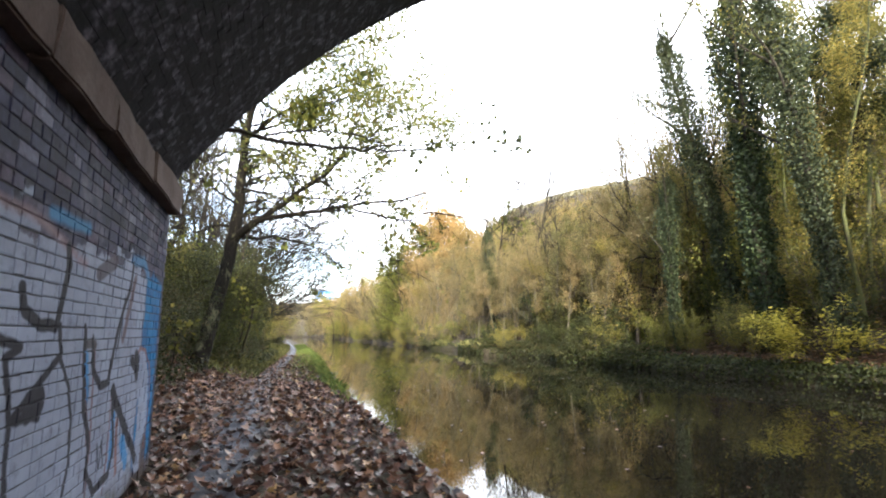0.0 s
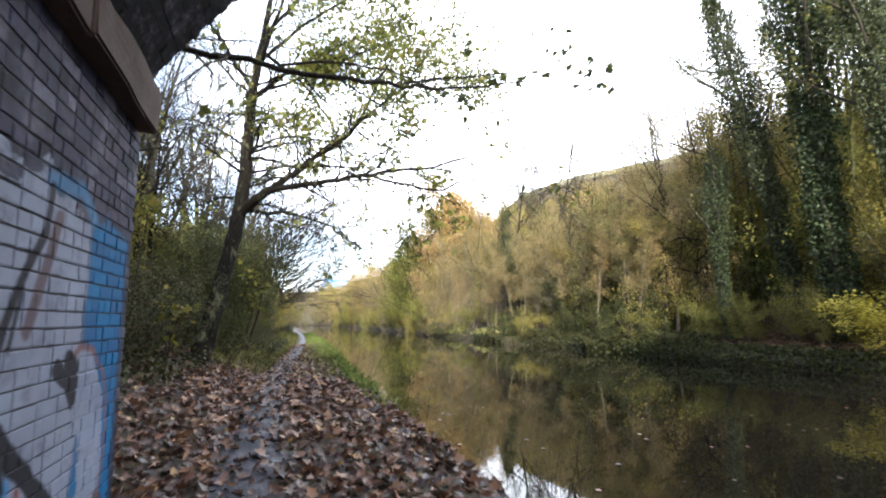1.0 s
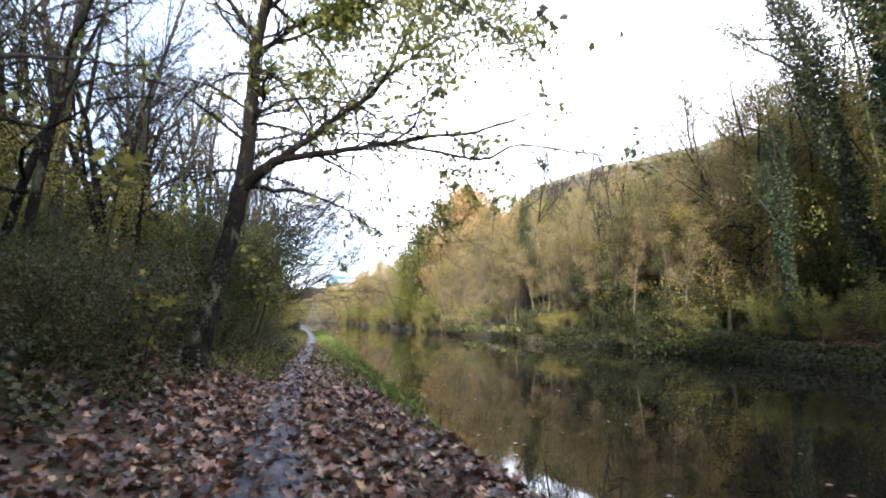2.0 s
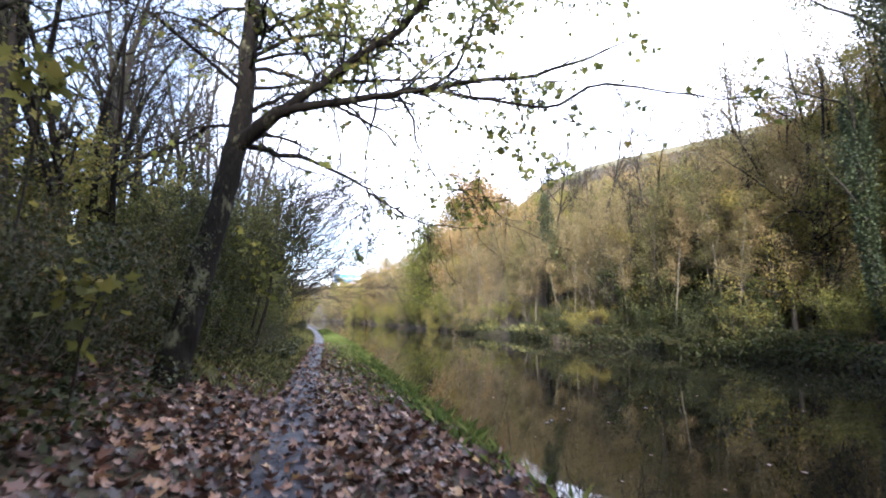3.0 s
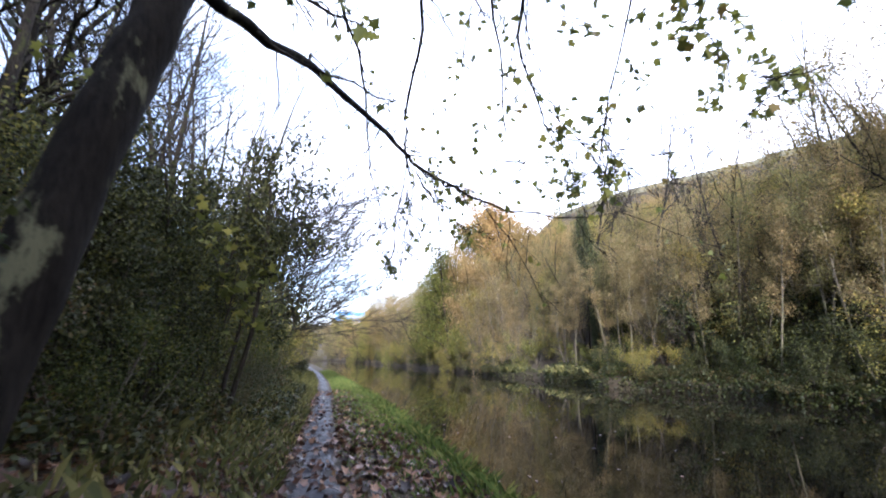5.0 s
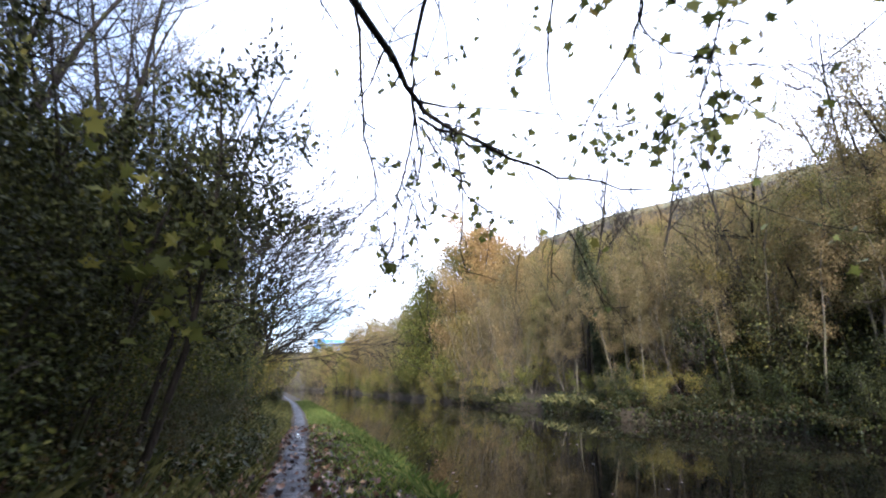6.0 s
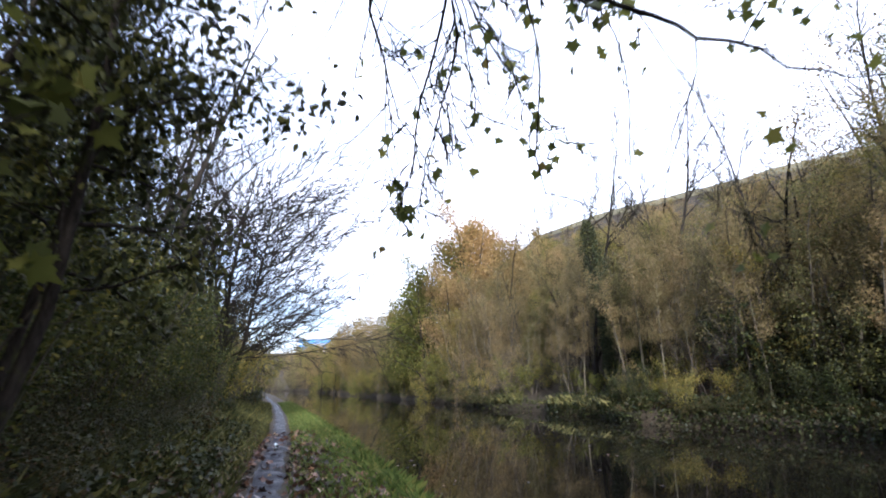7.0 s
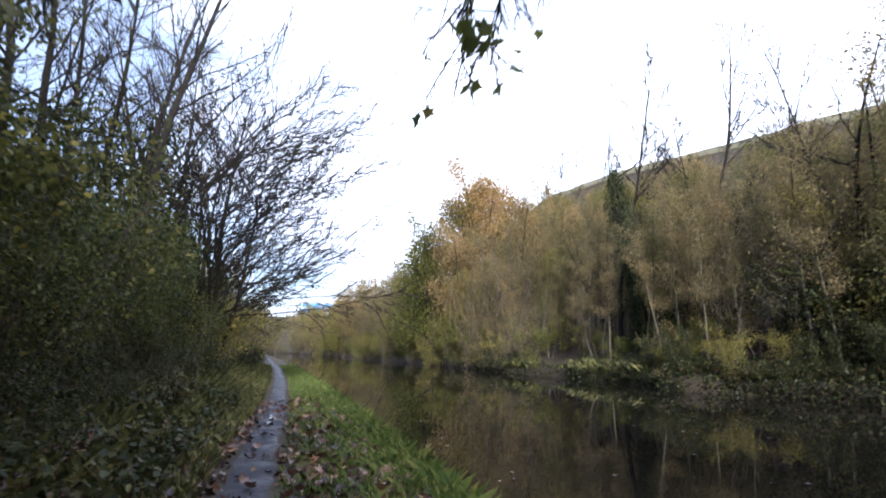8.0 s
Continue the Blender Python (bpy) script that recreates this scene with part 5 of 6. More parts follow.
# the tall stand where the slope comes down to the water
trees("stand_green", ((18.6, 75.5, 15.5), (18.0, 80.5, 12.5), (19.0, 69.0, 9.0), (18.3, 131.0, 11.0), (18.0, 142.0, 10.5), (19.5, 152.0, 12.0)))
trees("stand_gold", ((20.8, 77.5, 17.5), (22.6, 72.5, 17.0), (25.2, 75.5, 16.5), (20.2, 71.6, 12.0), (24.8, 69.5, 12.5), (21.5, 99.0, 11.0), (20.0, 160.0, 12.0)))
trees("stand_tan", ((18.2, 64.5, 8.0), (19.4, 61.0, 8.5), (22.0, 66.0, 10.5), (18.6, 87.0, 11.0), (19.6, 93.0, 10.5), (18.6, 101.0, 9.5), (20.6, 107.0, 10.0), (18.4, 113.0, 9.0), (21.0, 119.0, 10.0), (17.8, 124.0, 9.5), (22.0, 82.5, 13.5)))
# trees that stand out of the slope, and the line of bare ones along the ridge
trees("bare_crown", ((20.2, 47.0, 16.5), (21.2, 41.2, 17.0), (20.9, 35.2, 13.0), (26.0, 33.0, 14.0)))
trees("oak", ((21.4, 34.6, 11.0), (25.0, 29.0, 13.0), (20.2, 24.4, 13.0)))
trees("bare_crown", tuple((47 + 2.2 * (k % 3), 84 + 2.1 * k, 6.0 + 1.1 * (k % 4)) for k in range(13)))
trees("gold", ((31.5, 51.5, 7.0), (33.0, 54.0, 5.5)))
trees("olive", ((27.0, 31.5, 11.0), (29.0, 29.0, 11.0), (24.5, 27.5, 10.5), (31.0, 33.0, 9.5)))
trees("layered", ((19.0, 24.4, 9.5), (20.6, 27.6, 9.5), (22.4, 22.6, 11.0), (21.5, 31.0, 8.5)))
trees("tall_olive", ((25.0, 30.5, 12.0), (23.5, 26.0, 13.0), (28.0, 26.0, 13.0)))
# tall trees opposite the bridge
trees("pole", tuple((20.8 + 1.6 * (k % 4) + 0.3 * k, 13.6 + 0.78 * k, 15.5 + 1.3 * (k % 3)) for k in range(12)))
trees("tall_olive", ((23.0, 24.0, 12.0), (29.5, 15.0, 16.0)))
trees("pole", ((21.6, 23.8, 12.5), (20.6, 22.6, 13.5)))
trees("yew", ((24.6, 16.2, 16.5), (21.6, 12.0, 13.5)))
trees("tall_green", ((28.5, 18.0, 16.0), (29.5, 21.5, 13.0)))
trees("layered", ((22.0, 15.2, 8.5), (23.4, 19.0, 8.5), (25.0, 16.8, 9.5)))
PUT["holly"] += [at_ground(18.9 + 1.1 * (k % 5), 25.5 + 0.62 * k, 0.55 + 0.12 * (k % 4), 47 * k) for k in range(20)]
PUT["hazel_yellow"] += [at_ground(21.9 + 1.3 * (k % 4), 15.6 + 1.0 * k, 1.1 + 0.25 * (k % 3), 57 * k) for k in range(10)]
PUT["hazel_yellow"] += [at_ground(18.3 + 0.35 * (k % 3), 14.8 + 1.5 * k, 0.42 + 0.1 * (k % 3), 39 * k) for k in range(6)]
PUT["hazel_near"] += [at_ground(21.0 + 1.1 * (k % 3), 14.5 + 1.7 * k, 0.9 + 0.2 * (k % 3), 83 * k) for k in range(6)]
# dark hollies added to darken the foot of the far bank
PUT["holly"] += [at_ground(17.75 + 0.4 * (k % 3), 25.4 + 1.0 * k, 0.36 + 0.07 * (k % 3), 61 * k) for k in range(10)]
PUT["hazel"] += [at_ground(21.5 + 1.5 * (k % 4), 10.0 + 2.0 * k, 0.7 + 0.15 * (k % 3), 47 * k) for k in range(7)]
PUT["hazel"] += [at_ground(18.3 + 0.7 * (k % 3), 36.0 + 3.3 * k, 0.5 + 0.1 * (k % 3), 47 * k) for k in range(6)]
PUT["birch"] += [at_ground(18.0 + 0.6 * (k % 3), 26.2 + 1.3 * k, 0.72 + 0.08 * (k % 3), 71 * k, lean=(4 - 2 * (k % 5), 3 - 2 * (k % 4))) for k in range(16)]
PUT["yellow"] += [at_ground(18.2, 13.4, 0.85, 20, tall=1.0), at_ground(19.8, 27.6, 0.6, 80), at_ground(19.5, 33.2, 0.5, 200), at_ground(18.6, 40.8, 0.55, 140)]
PUT["green"] += [at_ground(15.8, 131, 1.45, 80), at_ground(14.2, 137, 1.2, 180)]
# left bank
PUT["hazel_near"] += [at_ground(-2.4, 22.6, 0.5, 30), at_ground(-2.8, 28.2, 0.75, 330), at_ground(-2.4, 19.6, 0.5, 330), at_ground(-2.6, 33.0, 0.85, 250), at_ground(-4.7, 31.2, 1.15, 10), at_ground(-3.7, 35.4, 1.1, 90), at_ground(-5.2, 28.4, 1.15, 190), at_ground(-3.2, 38.8, 0.95, 290)]
PUT["thicket"] += [at_ground(-3.5 - 0.6 * (k % 3) - 0.03 * k, 12.6 + 0.62 * k, 0.55 + 0.08 * (k % 4), 67 * k, tall=1.25) for k in range(13)]
PUT["thicket"] += [at_ground(-1.75 - 0.5 * (k % 3), 24.6 + 0.8 * k, 0.34 + 0.08 * (k % 3), 51 * k) for k in range(15)]
PUT["hazel_yellow"] += [at_ground(-6.2, 18.9, 0.95, 0), at_ground(-6.8, 17.0, 0.9, 200), at_ground(-6.6, 20.4, 1.0, 70), at_ground(-5.8, 21.6, 0.9, 280), at_ground(-5.2, 24.2, 1.0, 170), at_ground(-3.0, 33.4, 0.8, 300)]
PUT["hazel_near"] += [at_ground(-2.6, 25.6, 0.5, 30), at_ground(-2.0, 28.4, 0.5, 100), at_ground(-2.5, 30.8, 0.85, 240), at_ground(-1.8, 32.6, 0.6, 20)]
PUT["oak"] += [at_ground(-5.2, 15.4, 0.75, 40), at_ground(-6.6, 18.6, 0.85, 160), at_ground(-4.8, 21.6, 0.7, 280), at_ground(-6.2, 13.4, 0.75, 100)]
PUT["holly_near"] += [at_ground(-5.2, 14.6, 0.4, 60), at_ground(-4.6, 16.2, 0.4, 120), at_ground(-5.6, 16.8, 0.5, 180)]
PUT["thicket"] += [at_ground(-4.2 - 0.5 * (k % 2), 18.0 + 0.8 * k, 0.62 + 0.08 * (k % 3), 93 * k, tall=1.2) for k in range(6)]
PUT["holly"] += [at_ground(-4.3, 44.5, 1.0, 20), at_ground(-5.6, 40.0, 1.3, 220), at_ground(-3.6, 49.5, 0.9, 120), at_ground(-4.2, 33.2, 0.95, 50), at_ground(-5.4, 35.5, 1.1, 150), at_ground(-3.9, 41.0, 0.9, 200), at_ground(-3.0, 30.9, 0.6, 250)]
PUT["holly_tree"] += [at_ground(-1.95, 23.2, 0.85, 0), at_ground(-2.75, 23.9, 0.85, 130), at_ground(-3.0, 22.6, 0.72, 250), at_ground(-2.3, 22.3, 0.68, 60)]
PUT["hazel_near"] += [at_ground(-2.9, 25.2, 0.85, 230), at_ground(-3.1, 26.6, 1.05, 70), at_ground(-2.5, 27.6, 0.85, 20), at_ground(-2.4, 29.4, 0.9, 110), at_ground(-3.9, 26.0, 1.1, 200)]
PUT["holly_near"] += [at_ground(-2.9, 24.2, 0.6, 230), at_ground(-3.5, 29.5, 0.7, 130), at_ground(-2.6, 20.9, 0.55, 0), at_ground(-3.0, 22.9, 0.7, 250), at_ground(-3.6, 23.6, 0.95, 260), at_ground(-4.6, 29.0, 0.7, 90), at_ground(-3.8, 21.2, 0.75, 320), at_ground(-2.5, 21.6, 0.6, 140)]
PUT["ash"] += [at_ground(-3.2, 47.5, 1.0, 0), at_ground(-4.6, 45.5, 1.1, 60), at_ground(-2.7, 51.5, 0.95, 120), at_ground(-4.2, 55, 1.1, 180), at_ground(-5.6, 49.5, 1.15, 240), at_ground(-2.4, 57, 0.9, 300), at_ground(-3.0, 37.6, 1.05, 40, lean=(0, 6)), at_ground(-5.4, 23.2, 0.95, 100), at_ground(-6.8, 27.5, 1.0, 200), at_ground(-4.4, 31.5, 0.95, 20), at_ground(-8.0, 20.5, 1.0, 310), at_ground(-5.6, 18.0, 0.8, 170), at_ground(-5.6, 33.6, 1.05, 240), at_ground(-6.6, 37.2, 1.1, 80), at_ground(-4.6, 36.4, 0.95, 330), at_ground(-7.6, 31.6, 1.1, 130), at_ground(-4.6, 41.5, 1.0, 10)]
scatter(("bramble", "hazel_near"), (2, 1), 1.9, 4.5, 19, 36, 22, 0.5, 0.8, 0.8, -1)
scatter(("bramble",), (1,), 3.2, 5.5, 9, 14, 9, 0.5, 0.8, 0.8, -1)
scatter(("hazel", "scrub", "holly"), (4, 1, 1), 3.6, 6, 24, 60, 24, 0.6, 0.95, 1.2, -1)
scatter(("hazel_near", "hazel"), (2, 1), 5.4, 9, 13, 30, 9, 0.3, 0.45, 1.3, -1)
scatter(("hazel_near",), (1,), 4.0, 6.0, 14.3, 19.5, 4, 0.4, 0.55, 0.9, -1)
scatter(("hazel",), (1,), 5.0, 9, 24, 44, 15, 0.6, 0.85, 1.4, -1)
scatter(("oak",), (1,), 4.2, 9, 15, 34, 6, 0.65, 0.95, 2.2, -1)
# unseen big trees behind the bridge, added to block sun from the near banks
scatter(("olive", "gold"), (3, 1), 7, 22, -30, 0, 16, 1.7, 2.3, 2.6, -1)
scatter(("olive", "gold", "green"), (3, 1, 1), 12, 26, -34, -4, 7, 1.7, 2.3, 2.8)
scatter(("ash", "oak"), (2, 3), 4.8, 13, 13.5, 50, 24, 0.75, 1.1, 2.0, -1)
scatter(("hazel", "bramble", "scrub"), (2, 3, 1), 1.8, 4.0, 36, 90, 26, 0.7, 1.1, 1.4, -1)
scatter(("alder", "olive", "gold"), (3, 3, 1), 4, 14, 58, 130, 30, 0.9, 1.3, 2.5, -1)
scatter(("gold", "alder", "olive"), (1, 2, 2), -34, 6, 160, 215, 40, 0.7, 1.0, 2.4, -1)
scatter(("gold", "alder", "olive", "green"), (1, 1.5, 3, 0.5), -70, 6, 215, 300, 130, 0.6, 0.85, 2.2, -1)

for k, m in PUT.items():
    if m:
        copies(WOOD[k], m, {"bramble": "brambles", "hazel": "shrubs on the banks", "hazel_near": "shrubs on the banks", "hazel_yellow": "shrubs on the banks", "thicket": "bramble thickets", "holly": "evergreen bushes", "holly_near": "evergreen bushes", "holly_tree": "evergreen bushes", "scrub": "waterside scrub"}.get(k, "trees of the valley woods"))


# ---- the bare spreading tree by the path ----
def build_spreading_tree():
    rng = np.random.default_rng(41)
    at = np.array((-1.35, 43.6, land(-1.35, 43.6)))
    root = thing("spreading_tree", tuple(at), "leafless tree with many upswept dark branches by towpath", "tree")
    bag = Bag()
    stems = []
    for dx, dy, h, r in ((0.12, 0.05, 10.5, 0.14), (0.5, -0.1, 9.5, 0.09), (-0.3, 0.2, 9.5, 0.085), (0.05, -0.4, 8.5, 0.08)):
        ln = wander(rng, (dx * 0.5, dy * 0.5, -0.1), (dx, dy, 1.6), h, 10, 0.05, 0.04)
        rr = np.linspace(r, 0.02, len(ln))
        bag.tube(ln, rr, 7)
        stems.append((ln, rr))
    arms = []
    for k in range(124):
        p, tan, s = along(stems[k % 4][0], 0.12 + 0.7 * rng.random())
        ln = wander(rng, p, (1.25 * rng.random() ** 0.55 * (1 if rng.random() < 0.7 else -0.9), 1.4 * (rng.random() - 0.5), 0.15 + 1.0 * rng.random()), 3.2 + 4.5 * rng.random(), 9, 0.07, 0.018)
        rr = np.linspace(0.03, 0.009, len(ln))
        bag.tube(ln, rr, 4)
        arms.append((ln, rr))
    ends = grow(rng, bag, stems + arms, [(12, 0.3, 0.1, 0.55, 0.08, 0.01, 0.42, 4, 3), (5, 0.45, 0.15, 0.55, 0.12, 0.01, 0.5, 2, 3)], 0.0095)
    part("trunk", smooth(bag.mesh("trunk", MAT["bark_dark"])), root)
    lv = Bag()
    pts = sprinkle(rng, ends, 220, 0.05)
    lv.leaves(pts, 0.05 + 0.05 * rng.random(len(pts)), OVAL, rng, 0.2, 0.8)
    part("crown", lv.mesh("crown", MAT["leaf_olive"]), root, "last few withered leaves")


build_spreading_tree()


# ---- saplings on the bank ----
def build_sapling(x, y, h, tips, seed):
    """A thin sycamore sapling whose shoots bear large yellow leaves."""
    rng = np.random.default_rng(seed)
    at = np.array((x, y, land(x, y) - 0.05))
    root = thing("sycamore_sapling", tuple(at), "thin sycamore sapling with large yellow-green leaves on bank", "sapling", "saplings on the bank")
    bag, lv = Bag(), Bag()
    stem = wander(rng, (0, 0, 0), (0.12, -0.05, 1), h, 8, 0.06, 0.05)
    bag.tube(stem, np.linspace(0.02, 0.005, len(stem)), 6)
    pts = []
    for tip in tips:
        end = np.array(tip) - at
        p = along(stem, 0.45 + 0.5 * rng.random())[0]
        line = resample([p, (p + end) / 2 + np.array((0, 0, 0.12)), end], 6)
        twig = Bag()
        twig.tube(line, np.linspace(0.009, 0.003, 7), 5)
        part("branch", smooth(twig.mesh("branch", MAT["bark_dark"])), root)
        for k in range(13):
            pts.append(along(line, 0.45 + 0.54 * rng.random())[0] + rng.normal(size=3) * 0.09)
    for k in range(10):
        pts.append(along(stem, 0.5 + 0.5 * rng.random())[0] + rng.normal(size=3) * 0.12)
    part("stem", smooth(bag.mesh("stem", MAT["bark_dark"])), root)
    lv.leaves(np.array(pts), 0.1 + 0.09 * rng.random(len(pts)), LOBED, rng, 0.45, 0.5)
    part("foliage", lv.mesh("foliage", MAT["leaf_hazel"]), root, "large lobed yellow-green leaves")


build_sapling(-1.9, 22.0, 2.6, ((-0.95, 22.2, 2.75), (-1.1, 21.9, 2.95), (-1.5, 21.5, 3.3), (-1.1, 22.4, 1.9), (-1.5, 21.2, 2.3), (-1.2, 22.9, 3.3), (-1.9, 20.9, 3.6)), 55)
build_sapling(-2.5, 13.5, 1.5, ((-2.1, 13.2, 1.85), (-2.25, 13.0, 1.6), (-2.6, 13.3, 2.0)), 51)
build_sapling(-3.3, 13.9, 3.6, ((-2.8, 13.6, 3.9), (-2.7, 13.4, 3.6), (-3.1, 13.2, 3.75), (-3.2, 14.2, 4.2)), 52)


# ---- low growth and fallen leaves ----
def strewn(name, label, category, mat, shape, n, place, size, seed, flat=0.85, hang=0.0, lift=0.012):
    """Many small pieces laid over the ground by place(rng) -> x, y, or None."""
    g = np.random.default_rng(seed)
    pts = []
    for _ in range(n):
        q = place(g)
        if q is not None:
            x, y = q
            pts.append((x, y, land(x, y) + lift * (0.3 + g.random())))
    pts = np.array(pts)
    bag = Bag()
    bag.leaves(pts, size[0] + (size[1] - size[0]) * g.random(len(pts)), shape, g, flat, hang)
    return tagged(new(name, bag.mesh(name, mat)), label, category, kind="stuff")


def litter_place(g):
    y = -5 + 41 * g.random() ** 0.9
    x = path_mid(y) - 4.6 + (near_edge(y) - path_mid(y) + 4.62) * g.random()
    if y < WALL_END + 0.05 and x < WALL_X + 0.06:
        return None
    on_path = abs(x - path_mid(y)) < 0.3
    thin = float(np.interp(y, (12, 20, 25, 30), (1, 0.92, 0.62, 0.42))) if x > path_mid(y) else float(np.interp(y, (12, 20, 36), (1, 0.95, 0.9)))
    if x < path_mid(y) - 1.7:
        thin *= 0.6
    if g.random() > thin * ((0.42 if y < 17 else 0.3 if y < 23 else 0.15) if on_path else 1):
        return None
    return x, y


strewn("leaf_litter", "thick carpet of brown fallen sycamore leaves", "leaf litter", MAT["litter"], CURLED, 52000, litter_place, (0.05, 0.135), 3, 0.55, 0.0, 0.035)


def far_litter_place(g):
    y = 7 + 38 * g.random() ** 1.2
    return far_edge(y) + 0.4 + 6 * g.random(), y


strewn("far_bank_litter", "fallen brown leaves on far canal bank", "leaf litter", MAT["litter"], LITTER, 26000, far_litter_place, (0.08, 0.15), 4, 0.7, 0.0, 0.04)


def blades(name, label, n, place, size, seed, mat, width=1.0):
    """Tufts of grass: upright bent blades."""
    g = np.random.default_rng(seed)
    pts, hs = [], []
    for _ in range(n):
        q = place(g)
        if q is not None:
            pts.append((q[0], q[1], land(q[0], q[1]) - 0.01))
            hs.append((size[0] + (size[1] - size[0]) * g.random()) * q[2])
    pts, hs = np.array(pts), np.array(hs)
    k = len(pts)
    a = g.random(k) * 2 * np.pi
    side = np.stack([np.cos(a), np.sin(a), np.zeros(k)], 1)
    lean = np.stack([-np.sin(a), np.cos(a), np.zeros(k)], 1) * (0.15 + 0.7 * g.random(k))[:, None]
    up = np.array([0, 0, 1.0])
    w = (0.006 + 0.006 * g.random(k))[:, None] * width
    v = np.stack([pts - side * w, pts + side * w, pts + hs[:, None] * (0.55 * up + 0.25 * lean) + side * w * 0.7, pts + hs[:, None] * (0.85 * up + lean)], 1)
    tri = (np.arange(k) * 4)[:, None, None] + np.array([(0, 1, 2), (0, 2, 3)])[None]
    return tagged(new(name, mesh_np(name, v.reshape(-1, 3), tri.reshape(-1, 3), (mat,))), label, "grass", kind="stuff")


def verge_right(g):
    y = 11.5 + 53 * g.random() ** 1.45
    pm, ne = path_mid(y), near_edge(y)
    f = g.random()
    x = pm + 0.3 + (ne + 0.04 - pm - 0.3) * f
    full = float(np.interp(y, (15, 20, 27), (0.0, 0.25, 1.0)))
    if f > 0.8:
        full = float(np.interp(y, (11.5, 14, 17, 20), (0.02, 0.25, 0.6, 1.1)))
    if g.random() > full * (0.3 + 0.7 * f) * (0.5 + 0.9 * max(0, noise.noise((x * 1.7, y * 1.7, 4)) + 0.45)):
        return None
    return x, y, 0.65 + 0.6 * f + (0.35 if f > 0.85 else 0.0)


def verge_left(g):
    y = 17.5 + 45 * g.random() ** 1.5
    pm = path_mid(y)
    x = pm - 0.4 - 1.7 * g.random() ** 1.6
    if g.random() > float(np.interp(y, (18, 21, 23.5, 26, 31, 40, 48), (0.05, 0.25, 0.35, 0.3, 0.5, 0.8, 0.5))):
        return None
    return x, y, 0.8 + 0.5 * min(1.5, pm - 0.38 - x)


blades("verge_grass", "short bright green grass along water edge", 60000, verge_right, (0.07, 0.19), 6, MAT["grass"])
blades("bank_grass", "rank green grass and weeds beside towpath", 24000, verge_left, (0.1, 0.3), 7, MAT["leaf_weed"], 1.3)


def reed_place(g):
    y = float(g.choice((43.6, 46.6, 53))) + 0.9 * g.normal()
    return far_edge(y) - 0.03 + 0.7 * g.random() ** 1.5, y, 0.45 + 1.0 * max(0.0, noise.noise((y * 1.3, 2.0, 5.0)) + 0.45)


blades("waterside_sedge", "green sedge and rushes on the far waterline", 2200, reed_place, (0.3, 0.6), 8, MAT["leaf_weed"], 1.8)


def weed_place(g):
    y = 18.5 + 18 * g.random()
    x = path_mid(y) - 0.7 - 2.2 * g.random()
    return x, y


strewn("nettles", "low green nettles and ivy on left bank", "undergrowth", MAT["leaf_weed"], LEAF, 3000, weed_place, (0.04, 0.08), 12, 0.4, 0.4, 0.28)


def bank_weed_place(g):
    y = 10 + 24 * g.random()
    x = path_mid(y) - (1.6 if y < 23.5 else 0.7) - 3.6 * g.random() ** (1.0 if y < 20 else 1.3)
    if noise.noise((x * 1.3, y * 1.3, 9)) < 0.02:
        return None
    return x, y


strewn("bank_ivy", "trailing dark ivy and bramble leaves on bank", "undergrowth", MAT["leaf_bramble"], BROAD, 27000, bank_weed_place, (0.045, 0.1), 13, 0.5, 0.3, 0.3)


def build_bank_ivy():
    """Ivy hanging down the far bank into the water."""
    g = np.random.default_rng(15)
    pts = []
    for _ in range(19000):
        y = 6 + 24 * g.random() ** 1.2 if g.random() < 0.75 else 30 + 36 * g.random()
        d = 0.6 * g.random() ** 1.3
        if noise.noise((d * 2, y * 0.5, 3)) < -0.6:
            continue
        x = far_edge(y) - 0.12 + d
        z = max(WATER + 0.02, (land(x, y) if d > 0.14 else 0.1) + 0.22 * g.random() - (0.45 * g.random() if d < 0.2 else 0))
        pts.append((x, y, z))
    bag = Bag()
    bag.leaves(np.array(pts), 0.06 + 0.06 * g.random(len(pts)), BROAD, g, 0.3, 0.8)
    tagged(new("waterside_ivy", bag.mesh("waterside_ivy", MAT["leaf_ivy"])), "dark ivy spilling over far bank to water", "ivy", kind="stuff")


build_bank_ivy()


def build_bank_bramble():
    """Trailing bramble and dead fern over the far bank."""
    g = np.random.default_rng(18)
    pts = []
    for _ in range(15000):
        y = 21 + 27 * g.random()
        d = 1.9 * g.random() ** 1.4
        if noise.noise((d * 1.5, y * 0.6, 6)) < -0.55:
            continue
        x = far_edge(y) - 0.22 + d
        z = max(WATER + 0.02, (land(x, y) if d > 0.24 else 0.1) + 0.5 * g.random() ** 1.5 - (0.45 * g.random() if d < 0.4 else 0))
        pts.append((x, y, z))
    bag = Bag()
    bag.leaves(np.array(pts), 0.07 + 0.09 * g.random(len(pts)), LEAF, g, 0.3, 1.0)
    tagged(new("bank_bramble", bag.mesh("bank_bramble", MAT["leaf_bramble"])), "dull bramble and dead fern trailing over far bank", "undergrowth", kind="stuff")


build_bank_bramble()


def build_floating_leaves():
    g = np.random.default_rng(16)
    pts = []
    while len(pts) < 420:
        y = 4 + 60 * g.random() ** 1.3
        x = near_edge(y) + 0.2 + (far_edge(y) - near_edge(y) - 0.4) * g.random()
        pts.append((x, y, WATER + 0.006))
    bag = Bag()
    bag.leaves(np.array(pts), 0.03 + 0.05 * g.random(len(pts)), LITTER, g, 0.97, 0)
    tagged(new("floating_leaves", bag.mesh("floating_leaves", MAT["litter"])), "scattered fallen leaves floating on canal", "leaves", kind="stuff")


build_floating_leaves()


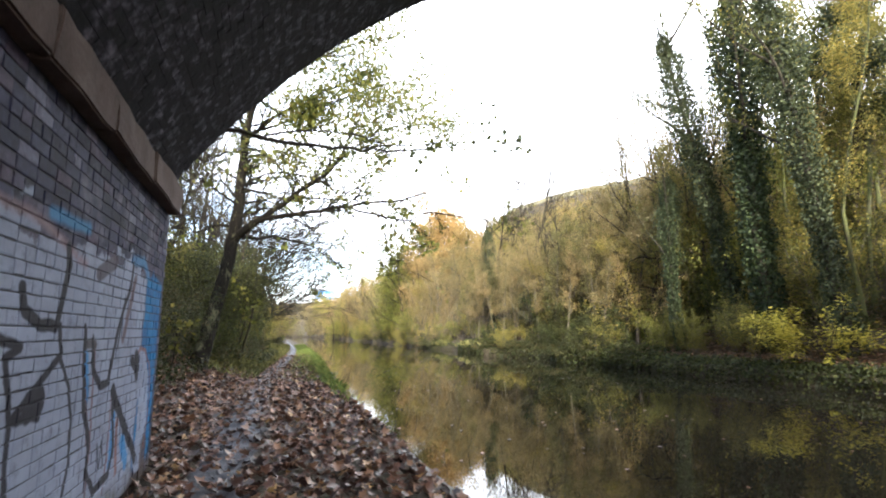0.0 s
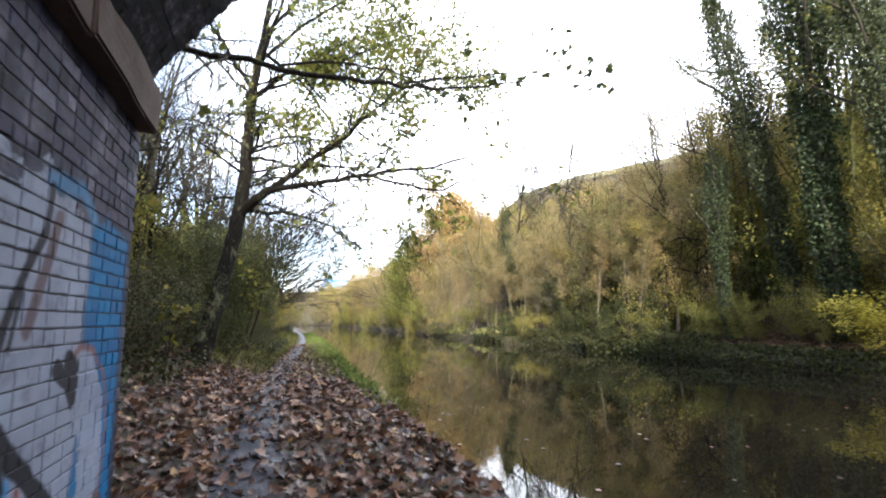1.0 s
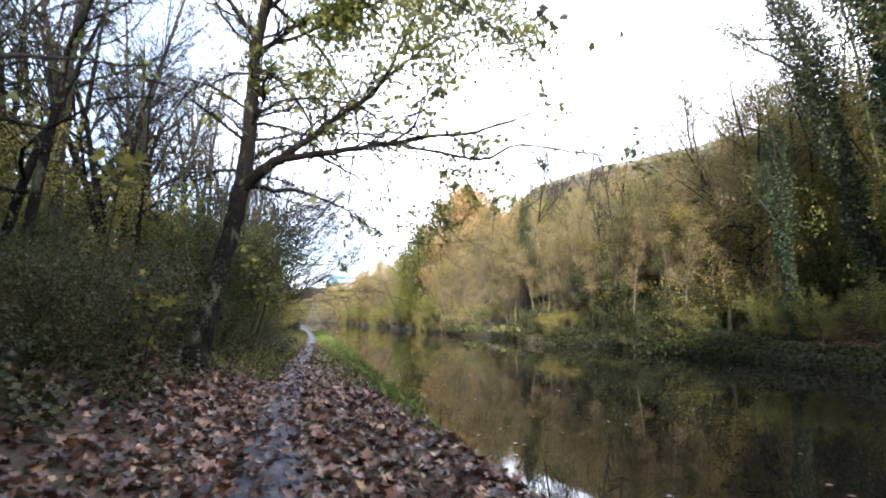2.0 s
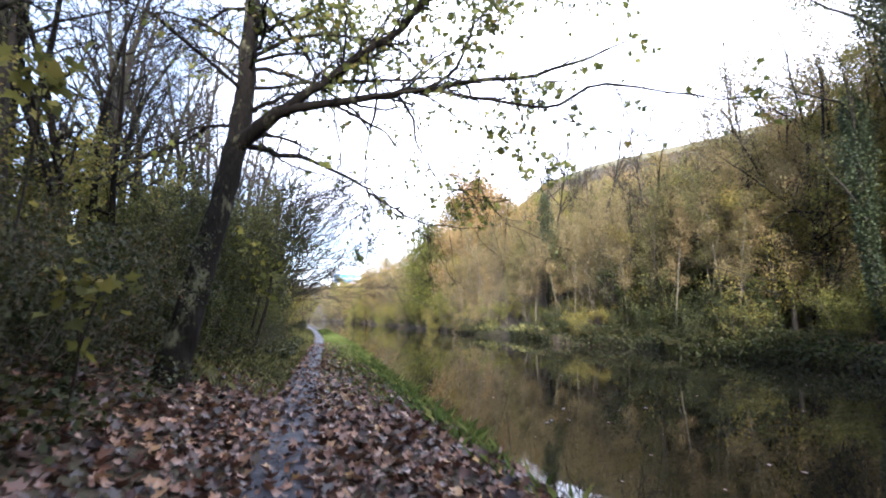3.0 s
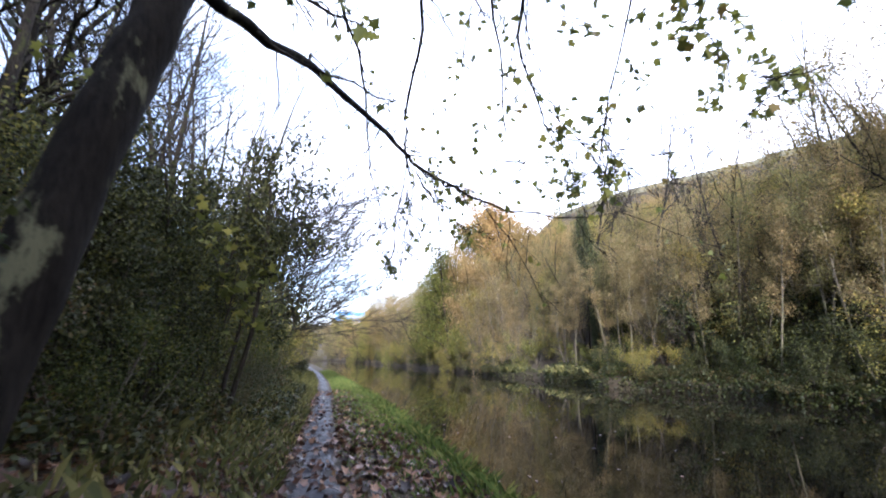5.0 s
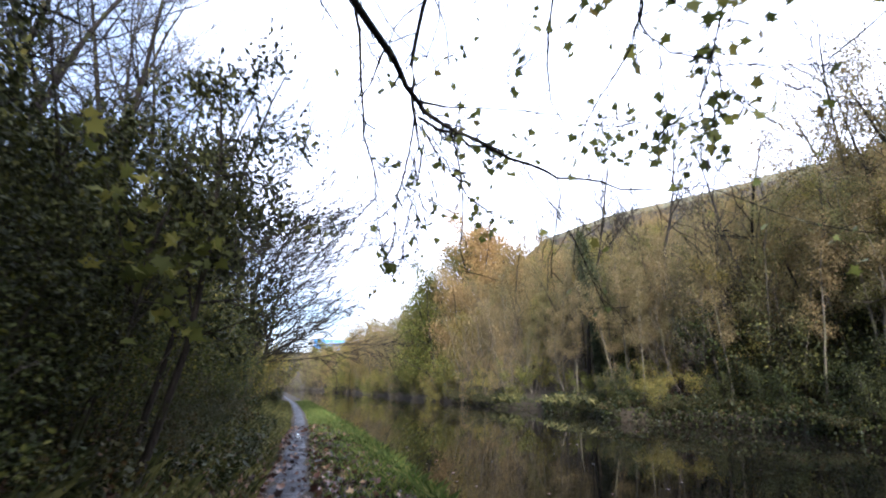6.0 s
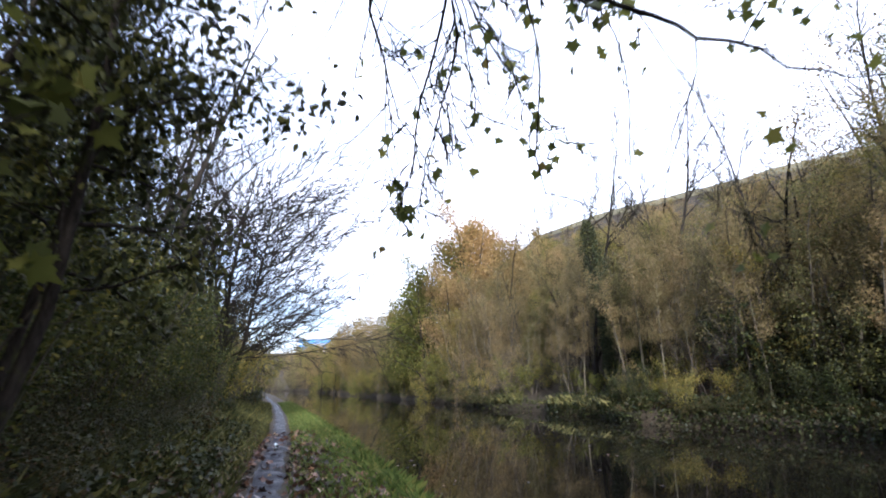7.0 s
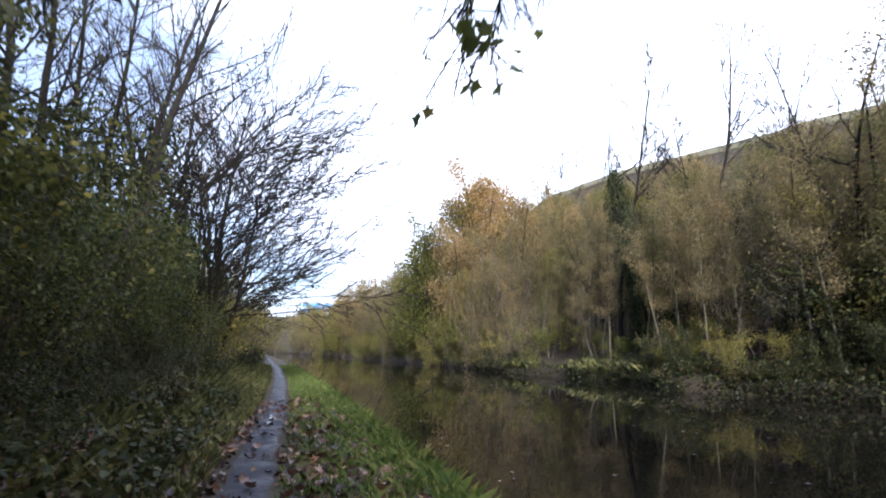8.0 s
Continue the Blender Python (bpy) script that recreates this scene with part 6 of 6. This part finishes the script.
def build_puddle(x, y, rx, ry):
    bm = bmesh.new()
    n = 22
    ring = [bm.verts.new((x + rx * math.cos(a) * (1 + 0.25 * noise.noise((a, x, y))), y + ry * math.sin(a) * (1 + 0.25 * noise.noise((a, y, x))), 0.027)) for a in (2 * math.pi * k / n for k in range(n))]
    bm.faces.new(ring)
    tagged(new("puddle", bm_mesh("puddle", bm, MAT["water"])), "shallow puddle in the muddy path", "puddle", "puddles on the path")


for spot in ((0.62, 31.7, 0.06, 0.2), (0.66, 32.6, 0.04, 0.3)):
    build_puddle(*spot)


# ---- the far building ----
def build_office():
    at = (30.5, 322, mound(322) + 4.0)
    root = thing("office_building", at, "distant white office block with blue window bands", "building")
    part("wall", box_mesh("wall", (-8, 0, -7), (10, 14, 8.6), MAT["concrete"]), root)
    part("roof", box_mesh("roof", (-8.4, -0.4, 8.6), (10.4, 14.4, 9.1), MAT["concrete"]), root)
    for r in range(2):
        for c in range(8):
            x = -7.4 + c * 2.2
            part("window", box_mesh("window", (x, -0.12, 3.0 + r * 2.9), (x + 2.0, 0.06, 5.2 + r * 2.9), MAT["blue_glass"]), root)
    shed = thing("pale_shed", (47, 300, mound(300) + 1.0), "distant low pale-roofed shed on rise", "building")
    part("wall", box_mesh("wall", (-10, 0, -2), (12, 12, 4.5), MAT["concrete"]), shed)
    bm = bmesh.new()
    v = [bm.verts.new(c) for c in ((-10.5, -0.5, 4.5), (12.5, -0.5, 4.5), (12.5, 12.5, 4.5), (-10.5, 12.5, 4.5), (-10.5, 6, 7.2), (12.5, 6, 7.2))]
    for f in ((0, 1, 5, 4), (2, 3, 4, 5), (0, 4, 3), (1, 2, 5), (0, 3, 2, 1)):
        bm.faces.new([v[i] for i in f])
    part("roof", bm_mesh("roof", bm, MAT["concrete"]), shed)


build_office()


# ---- bricks of the abutment ----
def brick_mesh(ln, seed):
    """One brick with worn arrises; its face looks along +x."""
    g = np.random.default_rng(seed)
    h, c = 0.0735, 0.003
    o = [(0, 0), (ln, 0), (ln, h), (0, h)]
    i = [(c, c), (ln - c, c), (ln - c, h - c), (c, h - c)]
    j = lambda s: (g.random(2) - 0.5) * s
    v = [(-0.06, y, z) for y, z in o]
    v += [(-0.003, y + j(0.008)[0], z + j(0.008)[1]) for y, z in o]
    v += [(j(0.002)[0], y + j(0.010)[0], z + j(0.010)[1]) for y, z in i]
    q = []
    for k in range(4):
        m = (k + 1) % 4
        q += [(k, m, 4 + m, 4 + k), (4 + k, 4 + m, 8 + m, 8 + k)]
    q.append((8, 9, 10, 11))
    t = [x for a, b_, c_, d in q for x in ((a, b_, c_), (a, c_, d))]
    return np.array(v), np.array(t)


def lay_bricks():
    g = np.random.default_rng(9)
    shapes = {ln: [brick_mesh(ln, k) for k in range(8)] for ln in (0.236, 0.113)}
    meshes = {ln: [flat(mesh_np("brick", v, t, (MAT["brick"],))) for v, t in shapes[ln]] for ln in shapes}
    rest, placed = Bag(), 0
    row, z = 0, 0.006
    while z < WALL_TOP - 0.05:
        heads = row % 4 == 2
        y = WALL_END - 0.001
        if row % 2:
            y -= 0.118 if not heads else 0.06
        first = row % 2 == 1
        while y > BRIDGE_BACK:
            ln = 0.113 if heads or g.random() < 0.14 else 0.236
            if first:
                ln, y, first = 0.113, WALL_END - 0.001, False
            k = int(g.integers(0, 8))
            x = WALL_X + 0.006 * (g.random() - 0.6) - (0.004 if g.random() < 0.06 else 0)
            at = (x, y - ln, z + 0.002 * g.random())
            if 4.55 < y and 0.35 < z < 2.2 and placed < 300:
                ob = new("brick", meshes[ln][k])
                ob.parent = WALL
                ob.location = at
                placed += 1
            else:
                v, t = shapes[ln][k]
                rest.add(v + np.array(at), t)
            y -= ln + 0.0105
        z += 0.0845
        row += 1
    tagged(part("brickwork", flat(rest.mesh("brickwork", MAT["brick"])), WALL), kind="stuff")


lay_bricks()
